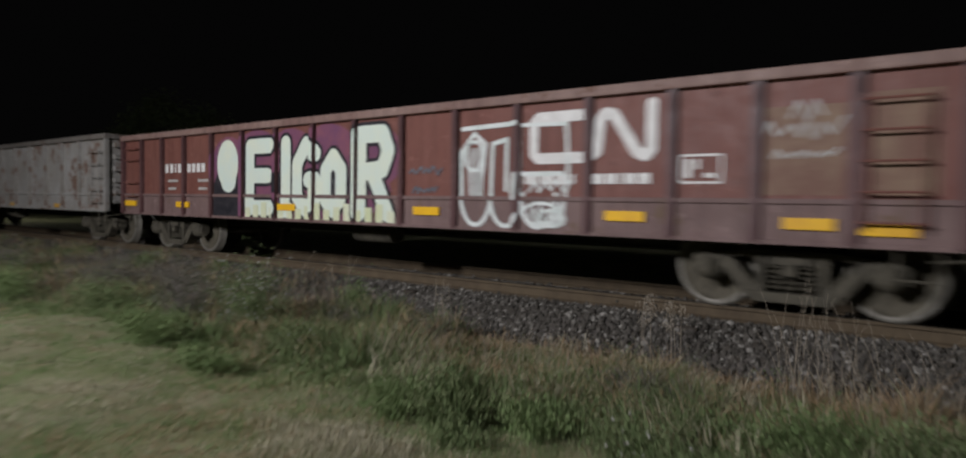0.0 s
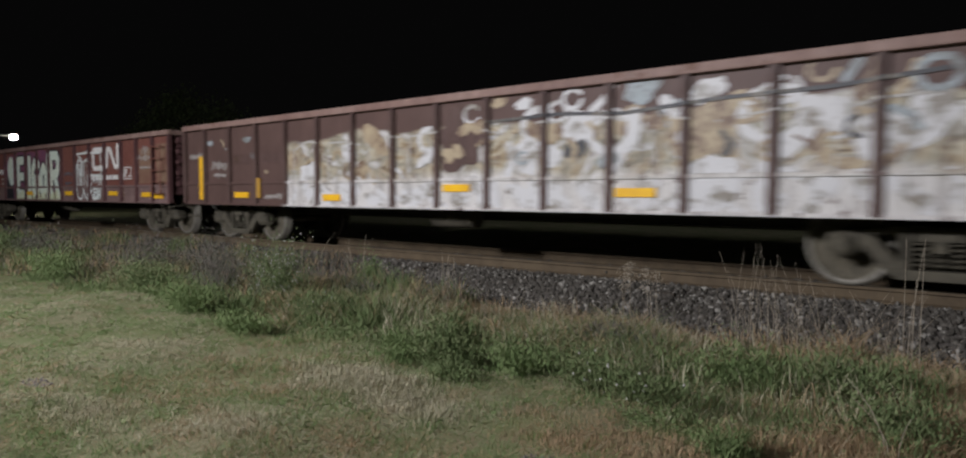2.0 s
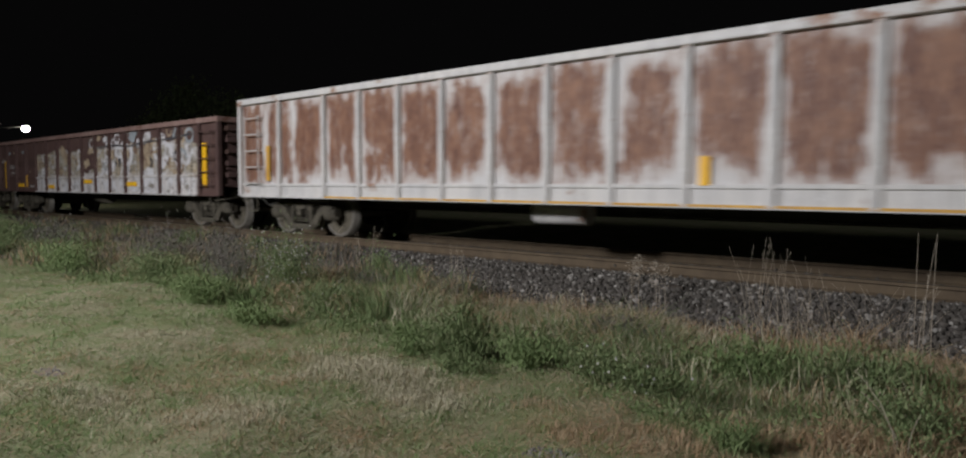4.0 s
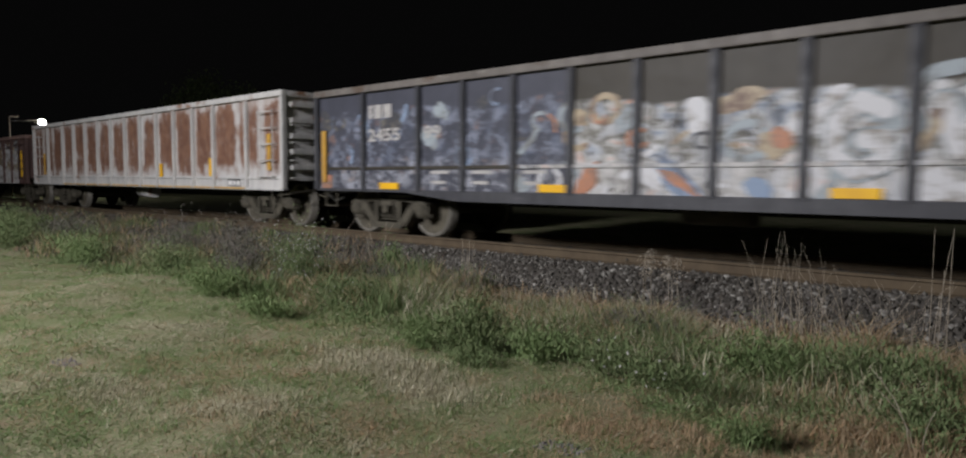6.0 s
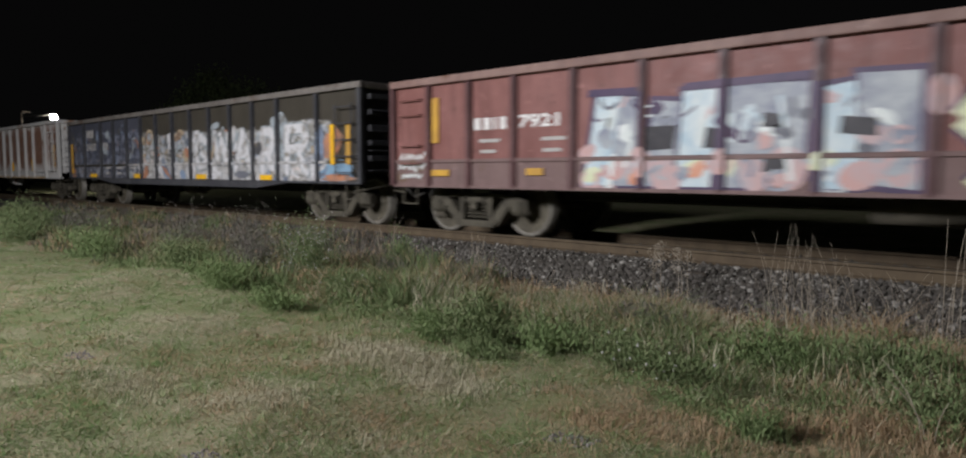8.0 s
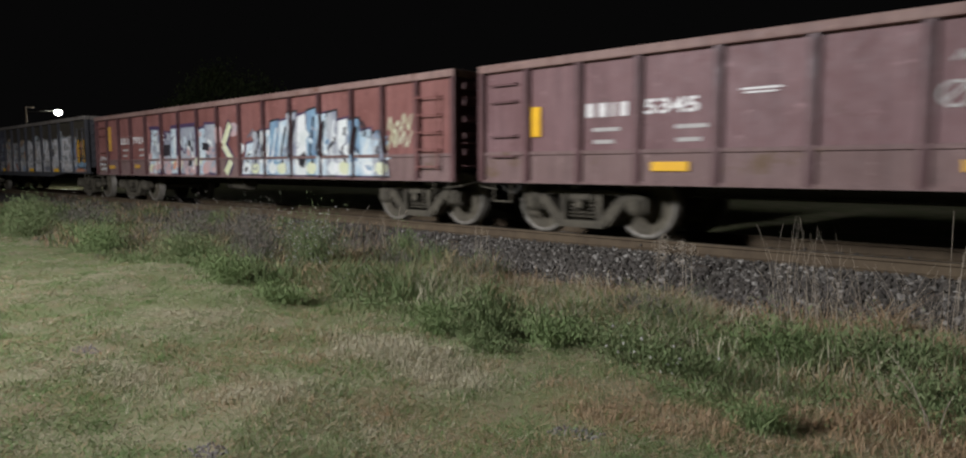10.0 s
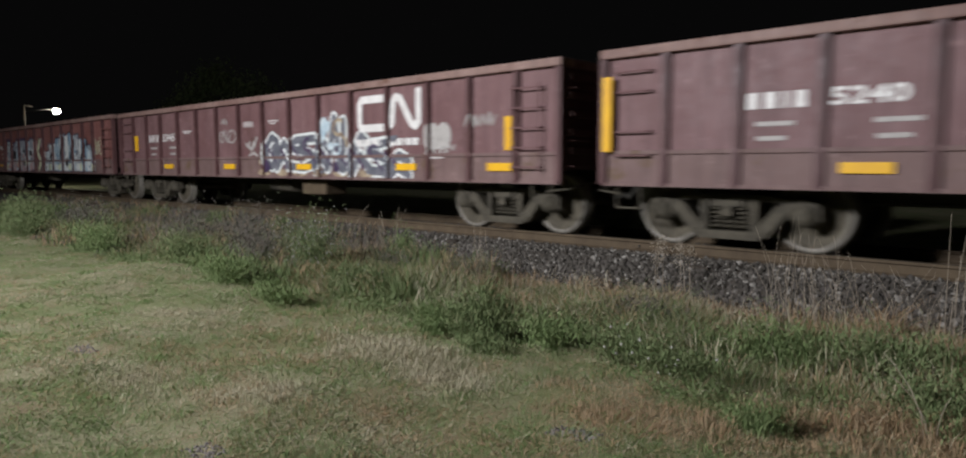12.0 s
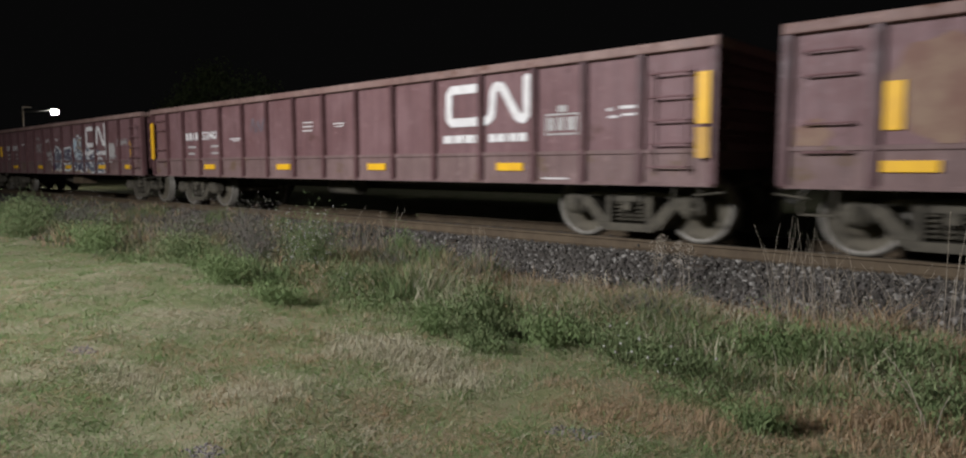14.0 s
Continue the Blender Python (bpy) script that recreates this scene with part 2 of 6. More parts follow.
def rod(bm, a, b, r, n=8):
    a, b = Vector(a), Vector(b)
    q = (b - a).to_track_quat("Z", "Y")
    rings = [[bm.verts.new(p + q @ Vector((r * math.cos(k * math.tau / n), r * math.sin(k * math.tau / n), 0))) for k in range(n)] for p in (a, b)]
    bm.faces.new(rings[0][::-1])
    bm.faces.new(rings[1])
    for k in range(n):
        f = bm.faces.new((rings[0][k], rings[0][(k + 1) % n], rings[1][(k + 1) % n], rings[1][k]))
        f.smooth = n > 6


def lathe(bm, profile, n=40):
    """Rings of (radius, y) about the y axis."""
    rings = []
    for r, y in profile:
        rings.append([bm.verts.new((r * math.cos(k * math.tau / n), y, r * math.sin(k * math.tau / n))) for k in range(n)])
    for a, b in zip(rings, rings[1:]):
        for k in range(n):
            bm.faces.new((a[k], a[(k + 1) % n], b[(k + 1) % n], b[k])).smooth = True
    bm.faces.new(rings[0])
    bm.faces.new(rings[-1][::-1])


def big_mesh(name, verts, tris, mat, smooth=False):
    """A mesh out of arrays of places and triangles."""
    me = bpy.data.meshes.new(name)
    n, k = len(verts), len(tris)
    me.vertices.add(n)
    me.vertices.foreach_set("co", np.asarray(verts, np.float32).ravel())
    me.loops.add(3 * k)
    me.loops.foreach_set("vertex_index", np.asarray(tris, np.int32).ravel())
    me.polygons.add(k)
    me.polygons.foreach_set("loop_start", np.arange(0, 3 * k, 3, dtype=np.int32))
    me.polygons.foreach_set("use_smooth", np.full(k, smooth))
    me.materials.append(mat)
    me.update(calc_edges=True)
    me.validate()
    return new(name, me)


# flat paint on a wagon's side: convex outlines in (x, z)
def clipped(poly, x0, x1, z0, z1):
    for axis, limit, keep_above in ((0, x0, True), (0, x1, False), (1, z0, True), (1, z1, False)):
        out = []
        for i, p in enumerate(poly):
            q = poly[(i + 1) % len(poly)]
            pin, qin = ((p[axis] >= limit) == keep_above), ((q[axis] >= limit) == keep_above)
            if pin:
                out.append(p)
            if pin != qin:
                k = (limit - p[axis]) / (q[axis] - p[axis])
                out.append((p[0] + k * (q[0] - p[0]), p[1] + k * (q[1] - p[1])))
        poly = out
        if len(poly) < 3:
            return []
    return poly


def rect(x0, x1, z0, z1):
    return [[(x0, z0), (x1, z0), (x1, z1), (x0, z1)]]


def stroke(points, w, rounded=True):
    out = []
    for (x0, z0), (x1, z1) in zip(points, points[1:]):
        d = math.hypot(x1 - x0, z1 - z0) or 1e-6
        nx, nz = -(z1 - z0) / d * w / 2, (x1 - x0) / d * w / 2
        out.append([(x0 + nx, z0 + nz), (x0 - nx, z0 - nz), (x1 - nx, z1 - nz), (x1 + nx, z1 + nz)])
    if rounded:
        for x, z in points:
            out.append([(x + w / 2 * math.cos(k * math.tau / 10), z + w / 2 * math.sin(k * math.tau / 10)) for k in range(10)])
    return out


def ellipse(x, z, a, b, n=18, tilt=0.0):
    c, s = math.cos(tilt), math.sin(tilt)
    return [[(x + a * math.cos(k * math.tau / n) * c - b * math.sin(k * math.tau / n) * s,
              z + a * math.cos(k * math.tau / n) * s + b * math.sin(k * math.tau / n) * c) for k in range(n)]]


def arc(x, z, a, b, start, end, n=10):
    return [(x + a * math.cos(radians(start + (end - start) * k / n)), z + b * math.sin(radians(start + (end - start) * k / n))) for k in range(n + 1)]


PANEL_Y, PLATE_Y, STAKE_Y, CHORD_Y = -1.49, -1.505, -1.565, -1.58


COATS = itertools.count()   # every coat of paint lies a hair above the one before


def side_paint(name, car, shape, polys, mat, layer=0, label="", stakes=True, split=False):
    """Paint on the near side, laid on panels, lower plates and (stakes=True) on the stakes' faces."""
    if split:
        for p in polys:
            side_paint(name, car, shape, [p], mat, layer, label, stakes)
        return None
    st, z0, zr, z1, length = shape["stakes"], shape["z0"], shape["ridge"], shape["z1"], shape["length"]
    edges = [0.06] + list(st) + [length - 0.06]
    bm = bmesh.new()
    lift = 0.003 + 0.003 * layer
    for poly in polys:
        off = lift + 0.00004 * (next(COATS) % 70)
        lo, hi = min(p[0] for p in poly), max(p[0] for p in poly)
        for a, b in zip(edges, edges[1:]):
            if b < lo or a > hi:
                continue
            for za, zb, y in ((zr + 0.03, z1 - 0.14, PANEL_Y), (z0 + 0.035, zr - 0.03, PLATE_Y)):
                c = clipped(poly, a + 0.055, b - 0.055, za, zb)
                if len(c) > 2:
                    bm.faces.new([bm.verts.new((x, y - off, z)) for x, z in c])
        if stakes:
            for s in st:
                if lo < s < hi:
                    c = clipped(poly, s - 0.045, s + 0.045, z0 + 0.05, z1 - 0.13)
                    if len(c) > 2:
                        bm.faces.new([bm.verts.new((x, STAKE_Y - off, z)) for x, z in c])
    if not bm.faces:
        bm.free()
        return None
    return part(name, bm, mat, car, label)


# ---------------- wagons ----------------
WHEEL_R = 0.457


def wheel_mesh():
    bm = bmesh.new()
    for sgn in (-1, 1):
        # hub, dished plate, rim, tread, flange, back
        prof = [(0.06, -0.845), (0.10, -0.85), (0.13, -0.84), (0.15, -0.80), (0.33, -0.79), (0.385, -0.805), (0.395, -0.830), (0.450, -0.83),
                (WHEEL_R, -0.82), (WHEEL_R + 0.002, -0.72), (0.484, -0.70), (0.484, -0.685), (0.39, -0.685), (0.33, -0.725), (0.10, -0.72), (0.09, -0.68)]
        lathe(bm, [(r, y * -sgn) for r, y in prof], 44)
    lathe(bm, [(0.075, -1.0), (0.075, 1.0)], 14)
    bmesh.ops.recalc_face_normals(bm, faces=bm.faces)
    return bm


def build_wheel():
    bm = wheel_mesh()
    me = bpy.data.meshes.new("wheelset")
    bm.to_mesh(me)
    bm.free()
    me.materials.append(MAT["wheel"])
    me.materials.append(MAT["tread"])
    for p in me.polygons:
        c = p.center
        r = math.hypot(c.x, c.z)
        p.material_index = 1 if r > 0.42 else 0
    return me


WHEEL = build_wheel()


def mesh_of(bm, mat, name):
    me = bpy.data.meshes.new(name)
    bm.to_mesh(me)
    bm.free()
    me.materials.append(mat)
    return me


def build_side_frame():
    """Cast side frame: a slim top member, arms sloping from the axle boxes to the spring seat, columns and a heavy bottom bar."""
    bm = bmesh.new()
    y0, y1 = -0.085, 0.085
    prism(bm, [(-1.05, 0.545), (-1.03, 0.60), (-0.78, 0.635), (-0.35, 0.675), (0.35, 0.675), (0.78, 0.635), (1.03, 0.60), (1.05, 0.545), (0.75, 0.575), (0.33, 0.615),
               (-0.33, 0.615), (-0.75, 0.575)], y0 + 0.02, y1)
    for s in (-1, 1):
        prism(bm, [(s * 0.86, 0.60), (s * 0.70, 0.47), (s * 0.46, 0.17), (s * 0.33, 0.17), (s * 0.33, 0.27), (s * 0.55, 0.52), (s * 0.66, 0.61)], y0 - 0.015, y1)
        box(bm, min(s * 0.27, s * 0.35), max(s * 0.27, s * 0.35), y0 - 0.02, y1, 0.20, 0.63)
        box(bm, min(s * 0.72, s * 0.775), max(s * 0.72, s * 0.775), y0, y1, 0.40, 0.58)
        box(bm, min(s * 1.0, s * 1.055), max(s * 1.0, s * 1.055), y0, y1, 0.40, 0.57)
        prism(bm, [(s * 0.74, 0.60), (s * 0.76, 0.545), (s * 1.02, 0.545), (s * 1.03, 0.59), (s * 0.90, 0.64)], y0 - 0.03, y1)
    prism(bm, [(-0.46, 0.25), (-0.38, 0.135), (0.38, 0.135), (0.46, 0.25), (0.33, 0.235), (-0.33, 0.235)], y0 - 0.045, y1)
    bmesh.ops.recalc_face_normals(bm, faces=bm.faces)
    return mesh_of(bm, MAT["truck"], "side_frame")


def build_spring():
    bm = bmesh.new()
    n, turns, r, w = 56, 5, 0.062, 0.017
    ring = []
    for i in range(n):
        a = i / (n - 1) * turns * math.tau
        z = 0.25 + 0.27 * i / (n - 1)
        c, s = math.cos(a), math.sin(a)
        ring.append([bm.verts.new(((r + w * u) * c, (r + w * u) * s, z + w * v)) for u, v in ((1, 0), (0, 1), (-1, 0), (0, -1))])
    for a, b in zip(ring, ring[1:]):
        for k in range(4):
            bm.faces.new((a[k], a[(k + 1) % 4], b[(k + 1) % 4], b[k])).smooth = True
    return mesh_of(bm, MAT["truck"], "spring")


def build_bearing():
    bm = bmesh.new()
    lathe(bm, [(0.05, -0.17), (0.09, -0.165), (0.10, -0.14), (0.125, -0.13), (0.125, 0.08)], 18)
    return mesh_of(bm, MAT["truck"], "axle_bearing")


SIDE_FRAME, SPRING, BEARING = build_side_frame(), build_spring(), build_bearing()
BOLSTER = mesh_of(box_mesh(-0.24, 0.24, -1.10, 1.10, 0.52, 0.66, 0.02), MAT["truck"], "bolster")
WEDGE = mesh_of(box(box_mesh(-0.17, 0.17, -1.14, -1.09, 0.535, 0.61), -0.06, 0.06, -1.16, -1.09, 0.42, 0.535), MAT["truck"], "friction_block")
WHEELSETS = []


def truck(car, x):
    base = part("truck", box_mesh(-0.12, 0.12, -0.9, 0.9, 0.30, 0.36), MAT["truck"], car, "dusty cast steel truck with two wheelsets")
    base.location.x = x
    for s in (-1, 1):
        shared("side_frame", SIDE_FRAME, base, pose(0, s * 1.0, 0))
        for dx in (-0.16, 0.0, 0.16):
            shared("spring", SPRING, base, pose(dx, s * 1.02, 0))
        for dx in (-0.889, 0.889):
            shared("axle_bearing", BEARING, base, pose(dx, s * 1.0, WHEEL_R, 0, 0, 0 if s < 0 else 180))
    shared("bolster", BOLSTER, base)
    shared("friction_block", WEDGE, base)
    for dx in (-0.889, 0.889):
        w = shared("wheelset", WHEEL, base, pose(dx, 0, WHEEL_R))
        WHEELSETS.append((w, dx))
    return base


def ladder(car, name, x0, x1, zs, mat, y=-1.60):
    """Two rails and rungs on the side."""
    bm = bmesh.new()
    for x in (x0, x1):
        rod(bm, (x, y, zs[0] - 0.06), (x, y, zs[-1] + 0.06), 0.014, 6)
    base = part(name, bm, mat, car)
    for z in zs:
        b = bmesh.new()
        rod(b, (x0 - 0.03, y - 0.02, z), (x1 + 0.03, y - 0.02, z), 0.013, 6)
        rod(b, (x0, y - 0.02, z), (x0, -1.48, z), 0.011, 6)
        rod(b, (x1, y - 0.02, z), (x1, -1.48, z), 0.011, 6)
        part("rung", b, mat, base)
    return base


def gondola(label, x, length, stakes, z0, z1, paint, stake_paint, chord_paint, plate_paint, ridge=1.19, belly=0.0, end_paint=None, rear_truck=1.40):
    """An open-top wagon; its origin lies under its leading end, on the centreline at rail height."""
    car = tagged(new("gondola_wagon"), label, "railway wagon", "wagons of the train")
    car.location = (x, TRACK_Y, 0)
    shape = dict(stakes=stakes, z0=z0, z1=z1, ridge=ridge, length=length)
    end_paint = end_paint or stake_paint
    edges = [0.05] + list(stakes) + [length - 0.05]
    # inner box: floor and far side
    part("floor", box_mesh(0.05, length - 0.05, -1.42, 1.42, 1.02, 1.08), MAT["under"], car)
    part("far_side", box_mesh(0.05, length - 0.05, 1.44, 1.49, z0, z1 - 0.1), paint, car)
    for a, b in zip(edges, edges[1:]):
        bm = box_mesh(a, b, PANEL_Y, -1.45, ridge, z1 - 0.10)
        part("side_panel", bm, paint, car)
        part("lower_plate", box_mesh(a, b, PLATE_Y, -1.45, z0 + 0.03, ridge - 0.02), plate_paint, car)
    part("ridge_bar", box_mesh(0.04, length - 0.04, -1.535, -1.44, ridge - 0.026, ridge + 0.026, 0.008), plate_paint, car)
    smesh = bmesh.new()
    prism(smesh, [(-0.052, 0.0), (-0.052, 1.0), (0.052, 1.0), (0.052, 0.0)], STAKE_Y, -1.45)
    bmesh.ops.bevel(smesh, geom=[e for e in smesh.edges if abs(e.verts[0].co.z - e.verts[1].co.z) > 0.5], offset=0.014, segments=2, affect="EDGES")
    for v in smesh.verts:
        v.co.z = z0 + 0.02 + v.co.z * (z1 - 0.11 - z0 - 0.02)
    sm = mesh_of(smesh, stake_paint, "stake")
    for s in stakes:
        shared("stake", sm, car, pose(s, 0, 0))
    # top rail: a heavy square tube, all round
    bm = box_mesh(-0.02, length + 0.02, CHORD_Y, -1.42, z1 - 0.12, z1, 0.02)
    part("top_rail", bm, chord_paint, car)
    part("top_rail", box_mesh(-0.02, length + 0.02, 1.42, 1.58, z1 - 0.12, z1, 0.02), chord_paint, car)
    for xx in (-0.02, length - 0.10):
        part("end_rail", box_mesh(xx, xx + 0.12, -1.419, 1.419, z1 - 0.125, z1 - 0.004, 0.02), chord_paint, car)
    # side sill, deeper in the middle on fish-bellied wagons
    bm = bmesh.new()
    k = 2.5
    prism(bm, [(0.02, z0 + 0.045), (length - 0.02, z0 + 0.045), (length - 0.02, z0), (length - k, z0), (length - k - 1.2, z0 - belly), (k + 1.2, z0 - belly), (k, z0), (0.02, z0)]
          if belly else [(0.02, z0 + 0.045), (length - 0.02, z0 + 0.045), (length - 0.02, z0), (0.02, z0)], -1.545, -1.40)
    bmesh.ops.recalc_face_normals(bm, faces=bm.faces)
    part("side_sill", bm, stake_paint if belly else plate_paint, car)
    part("side_sill", box_mesh(0.02, length - 0.02, 1.40, 1.54, z0, z0 + 0.045), MAT["under"], car)
    # ends with flat ribs
    for xx, s in ((0.03, -1), (length - 0.03, 1)):
        part("end_wall", box_mesh(min(xx, xx - s * 0.04), max(xx, xx - s * 0.04), -1.49, 1.49, z0 + 0.2, z1 - 0.12), end_paint, car)
        for i in range(5):
            zz = z0 + 0.42 + i * (z1 - z0 - 0.62) / 4.4
            part("end_rib", box_mesh(min(xx, xx + s * 0.09), max(xx, xx + s * 0.09), -1.37, 1.37, zz, zz + 0.10, 0.012), end_paint, car)
        part("corner_post", box_mesh(xx - 0.05, xx + 0.05, -1.575, -1.47, z0 + 0.02, z1 - 0.12, 0.01), stake_paint, car)
        # rungs on the near corner of the end
        for i in range(4):
            b = bmesh.new()
            zz = z0 + 0.25 + i * 0.36
            rod(b, (xx + s * 0.10, -1.36, zz), (xx + s * 0.10, -0.95, zz), 0.013, 6)
            rod(b, (xx + s * 0.10, -1.36, zz), (xx, -1.36, zz), 0.012, 6)
            rod(b, (xx + s * 0.10, -0.95, zz), (xx, -0.95, zz), 0.012, 6)
            part("grab_iron", b, end_paint, car)
        # coupler with its shank
        b = bmesh.new()
        box(b, min(xx, xx + s * 0.33), max(xx, xx + s * 0.33), -0.10, 0.10, 0.78, 0.98, 0.02)
        box(b, min(xx + s * 0.2, xx + s * 0.42), max(xx + s * 0.2, xx + s * 0.42), -0.17, 0.17, 0.74, 1.02, 0.04)
        part("coupler", b, MAT["under"], car)
        b = bmesh.new()
        rod(b, (xx, -0.55, 0.80), (xx + s * 0.25, -0.45, 0.55), 0.022, 8)
        rod(b, (xx + s * 0.25, -0.45, 0.55), (xx + s * 0.40, -0.30, 0.62), 0.022, 8)
        part("air_hose", b, MAT["under"], car)
        # uncoupling lever out to the side
        b = bmesh.new()
        rod(b, (xx + s * 0.10, -0.2, 0.86), (xx + s * 0.10, -1.45, 0.70), 0.012, 6)
        rod(b, (xx + s * 0.10, -1.45, 0.70), (xx - s * 0.25, -1.50, 0.66), 0.012, 6)
        part("uncoupling_lever", b, MAT["truck"], car)
        # stirrup step below the corner
        b = bmesh.new()
        sx = xx - s * 0.35
        rod(b, (sx - 0.17, -1.47, z0 + 0.02), (sx - 0.17, -1.47, z0 - 0.28), 0.014, 6)
        rod(b, (sx + 0.17, -1.47, z0 + 0.02), (sx + 0.17, -1.47, z0 - 0.28), 0.014, 6)
        rod(b, (sx - 0.18, -1.47, z0 - 0.28), (sx + 0.18, -1.47, z0 - 0.28), 0.014, 6)
        part("stirrup_step", b, MAT["truck"], car)
    # underframe
    part("centre_sill", box_mesh(2.75, length - 2.75, -0.30, 0.30, 0.56, 1.02), MAT["sill_beam"], car)
    part("draft_sill", box_mesh(0.1, 2.749, -0.26, 0.26, 0.70, 1.02), MAT["under"], car)
    part("draft_sill", box_mesh(length - 2.749, length - 0.1, -0.26, 0.26, 0.70, 1.02), MAT["under"], car)
    for i in range(5):
        xx = 2.6 + i * (length - 5.2) / 4
        part("cross_bearer", box_mesh(xx - 0.07, xx + 0.07, -1.44, 1.44, 0.80, 1.02), MAT["under"], car)
    b = bmesh.new()
    rod(b, (length * 0.46, -0.85, 0.62), (length * 0.46 + 0.9, -0.85, 0.62), 0.17, 16)
    box(b, length * 0.46 + 0.1, length * 0.46 + 0.16, -0.9, -0.8, 0.6, 1.02)
    box(b, length * 0.46 + 0.74, length * 0.46 + 0.8, -0.9, -0.8, 0.6, 1.02)
    part("air_reservoir", b, plate_paint if plate_paint is MAT["white"] else MAT["truck"], car)
    b = bmesh.new()
    rod(b, (2.9, -0.5, 0.60), (length - 2.9, -0.5, 0.60), 0.02, 6)
    part("brake_rod", b, MAT["under"], car)
    truck(car, 1.55)
    truck(car, length - rear_truck)
    return car, shape


def ragged(x, z, a, b, tilt, rg):
    """An uneven closed outline, like paint sprayed in a few swings and worn since."""
    waves = [(k, rg.uniform(-0.28, 0.28) / k ** 0.5, rg.uniform(0, math.tau)) for k in (2, 3, 5, 7)]
    c, s = math.cos(tilt), math.sin(tilt)
    out = []
    for i in range(26):
        t = i * math.tau / 26
        r = 1 + sum(w * math.sin(k * t + q) for k, w, q in waves)
        u, v = a * r * math.cos(t), b * r * math.sin(t)
        out.append((x + u * c - v * s, z + u * s + v * c))
    return out


def burner(car, shape, x0, x1, z0, z1, tones, seed, count, size, layer=0, label=""):
    """Worn, overlapping sprayed shapes: ovals, rings and slanted bars."""
    rg = random.Random(seed)
    for k in range(count):
        x = x0 + (x1 - x0) * (k + rg.random()) / count
        z = rg.uniform(z0, z1)
        s = size * rg.uniform(0.55, 1.25)
        mat = MAT[rg.choice(tones)]
        kind = rg.random()
        if kind < 0.45:
            polys = [ragged(x, z, s * rg.uniform(0.5, 1.0), s * rg.uniform(0.35, 0.8), rg.uniform(-0.8, 0.8), rg)]
        elif kind < 0.7:
            polys = stroke(arc(x, z, s * 0.7, s * 0.6, rg.uniform(0, 180), rg.uniform(250, 420), 9), s * 0.28)
        else:
            a = rg.uniform(-0.9, 0.9)
            polys = stroke([(x - s * math.sin(a), z - s * 0.7 * math.cos(a)), (x + s * 0.3, z + s * 0.1), (x + s * math.sin(a), z + s * 0.7 * math.cos(a))], s * rg.uniform(0.25, 0.5))
        side_paint("graffiti_shape", car, shape, polys, mat, layer + k % 3, label, False)


def reflector(car, shape, x, z, w, h, old=False, y=None):
    y = y if y is not None else (PLATE_Y if z < shape["ridge"] - 0.04 else PANEL_Y)
    part("reflector", box_mesh(x, x + w, y - 0.034, y + 0.002, z, z + h, 0.004), MAT["yellow_old" if old else "yellow"], car,
         "dull yellow reflective strip" if old else "bright yellow reflective strip")


def marks(x, z, widths, h, gap):
    """Plain blocks the size of stencilled characters."""
    out = []
    for w in widths:
        if w > 0:
            out += rect(x, x + w, z, z + h)
            x += w + gap
        else:
            x -= w
    return out


def digits(car, shape, text, x, z, h, width, mat, label="white stencilled number"):
    """A stencilled number on a side panel, as flat paint."""
    cu = bpy.data.curves.new("number_lettering", "FONT")
    cu.body, cu.size, cu.resolution_u, cu.offset = text, 1.0, 3, 0.028
    ob = new("number_lettering", cu)
    me = bpy.data.meshes.new_from_object(ob)
    bpy.data.objects.remove(ob)
    n = len(me.vertices)
    co = np.empty(3 * n, np.float32)
    me.vertices.foreach_get("co", co)
    co = co.reshape(-1, 3)
    lo, hi = co.min(0), co.max(0)
    out = np.stack([x + (co[:, 0] - lo[0]) / (hi[0] - lo[0]) * width, np.full(n, PANEL_Y - 0.012), z + (co[:, 1] - lo[1]) / (hi[1] - lo[1]) * h], -1)
    me.vertices.foreach_set("co", out.ravel())
    me.materials.clear()
    me.materials.append(mat)
    me.update()
    ob = new("number_mark", me)
    ob.parent = car
    ob["label"] = label


def band_logo(x, z, w, h, t):
    """The railway's emblem as one bent white band: a bracket, then a zigzag."""
    c = [(x + w * 0.44, z + h - t / 2), (x + t, z + h - t / 2), (x + t / 2, z + h - t), (x + t / 2, z + t), (x + t, z + t / 2), (x + w * 0.50, z + t / 2)]
    n = [(x + w * 0.50, z + t / 2), (x + w * 0.565, z + t), (x + w * 0.585, z + h - t), (x + w * 0.62, z + h - t / 2), (x + w * 0.69, z + h - t * 0.7),
         (x + w * 0.86, z + t * 0.8), (x + w * 0.92, z + t / 2), (x + w - t / 2, z + t), (x + w - t / 2, z + h)]
    return stroke(c, t) + stroke(n, t)


def red_stakes(length, first=1.80, last=0.90):
    inner = [2.70 + 1.03 * k * (length - 5.4) / 10.3 for k in range(11)]
    return [0.90, 1.80] + inner + [length - first, length - last]


def data_block(x, z, s=1.0):
    """Small stencilled lines below a wagon's number."""
    return rect(x, x + 0.42 * s, z, z + 0.05) + rect(x + 0.02, x + 0.34 * s, z - 0.16, z - 0.11)


WAGONS = []


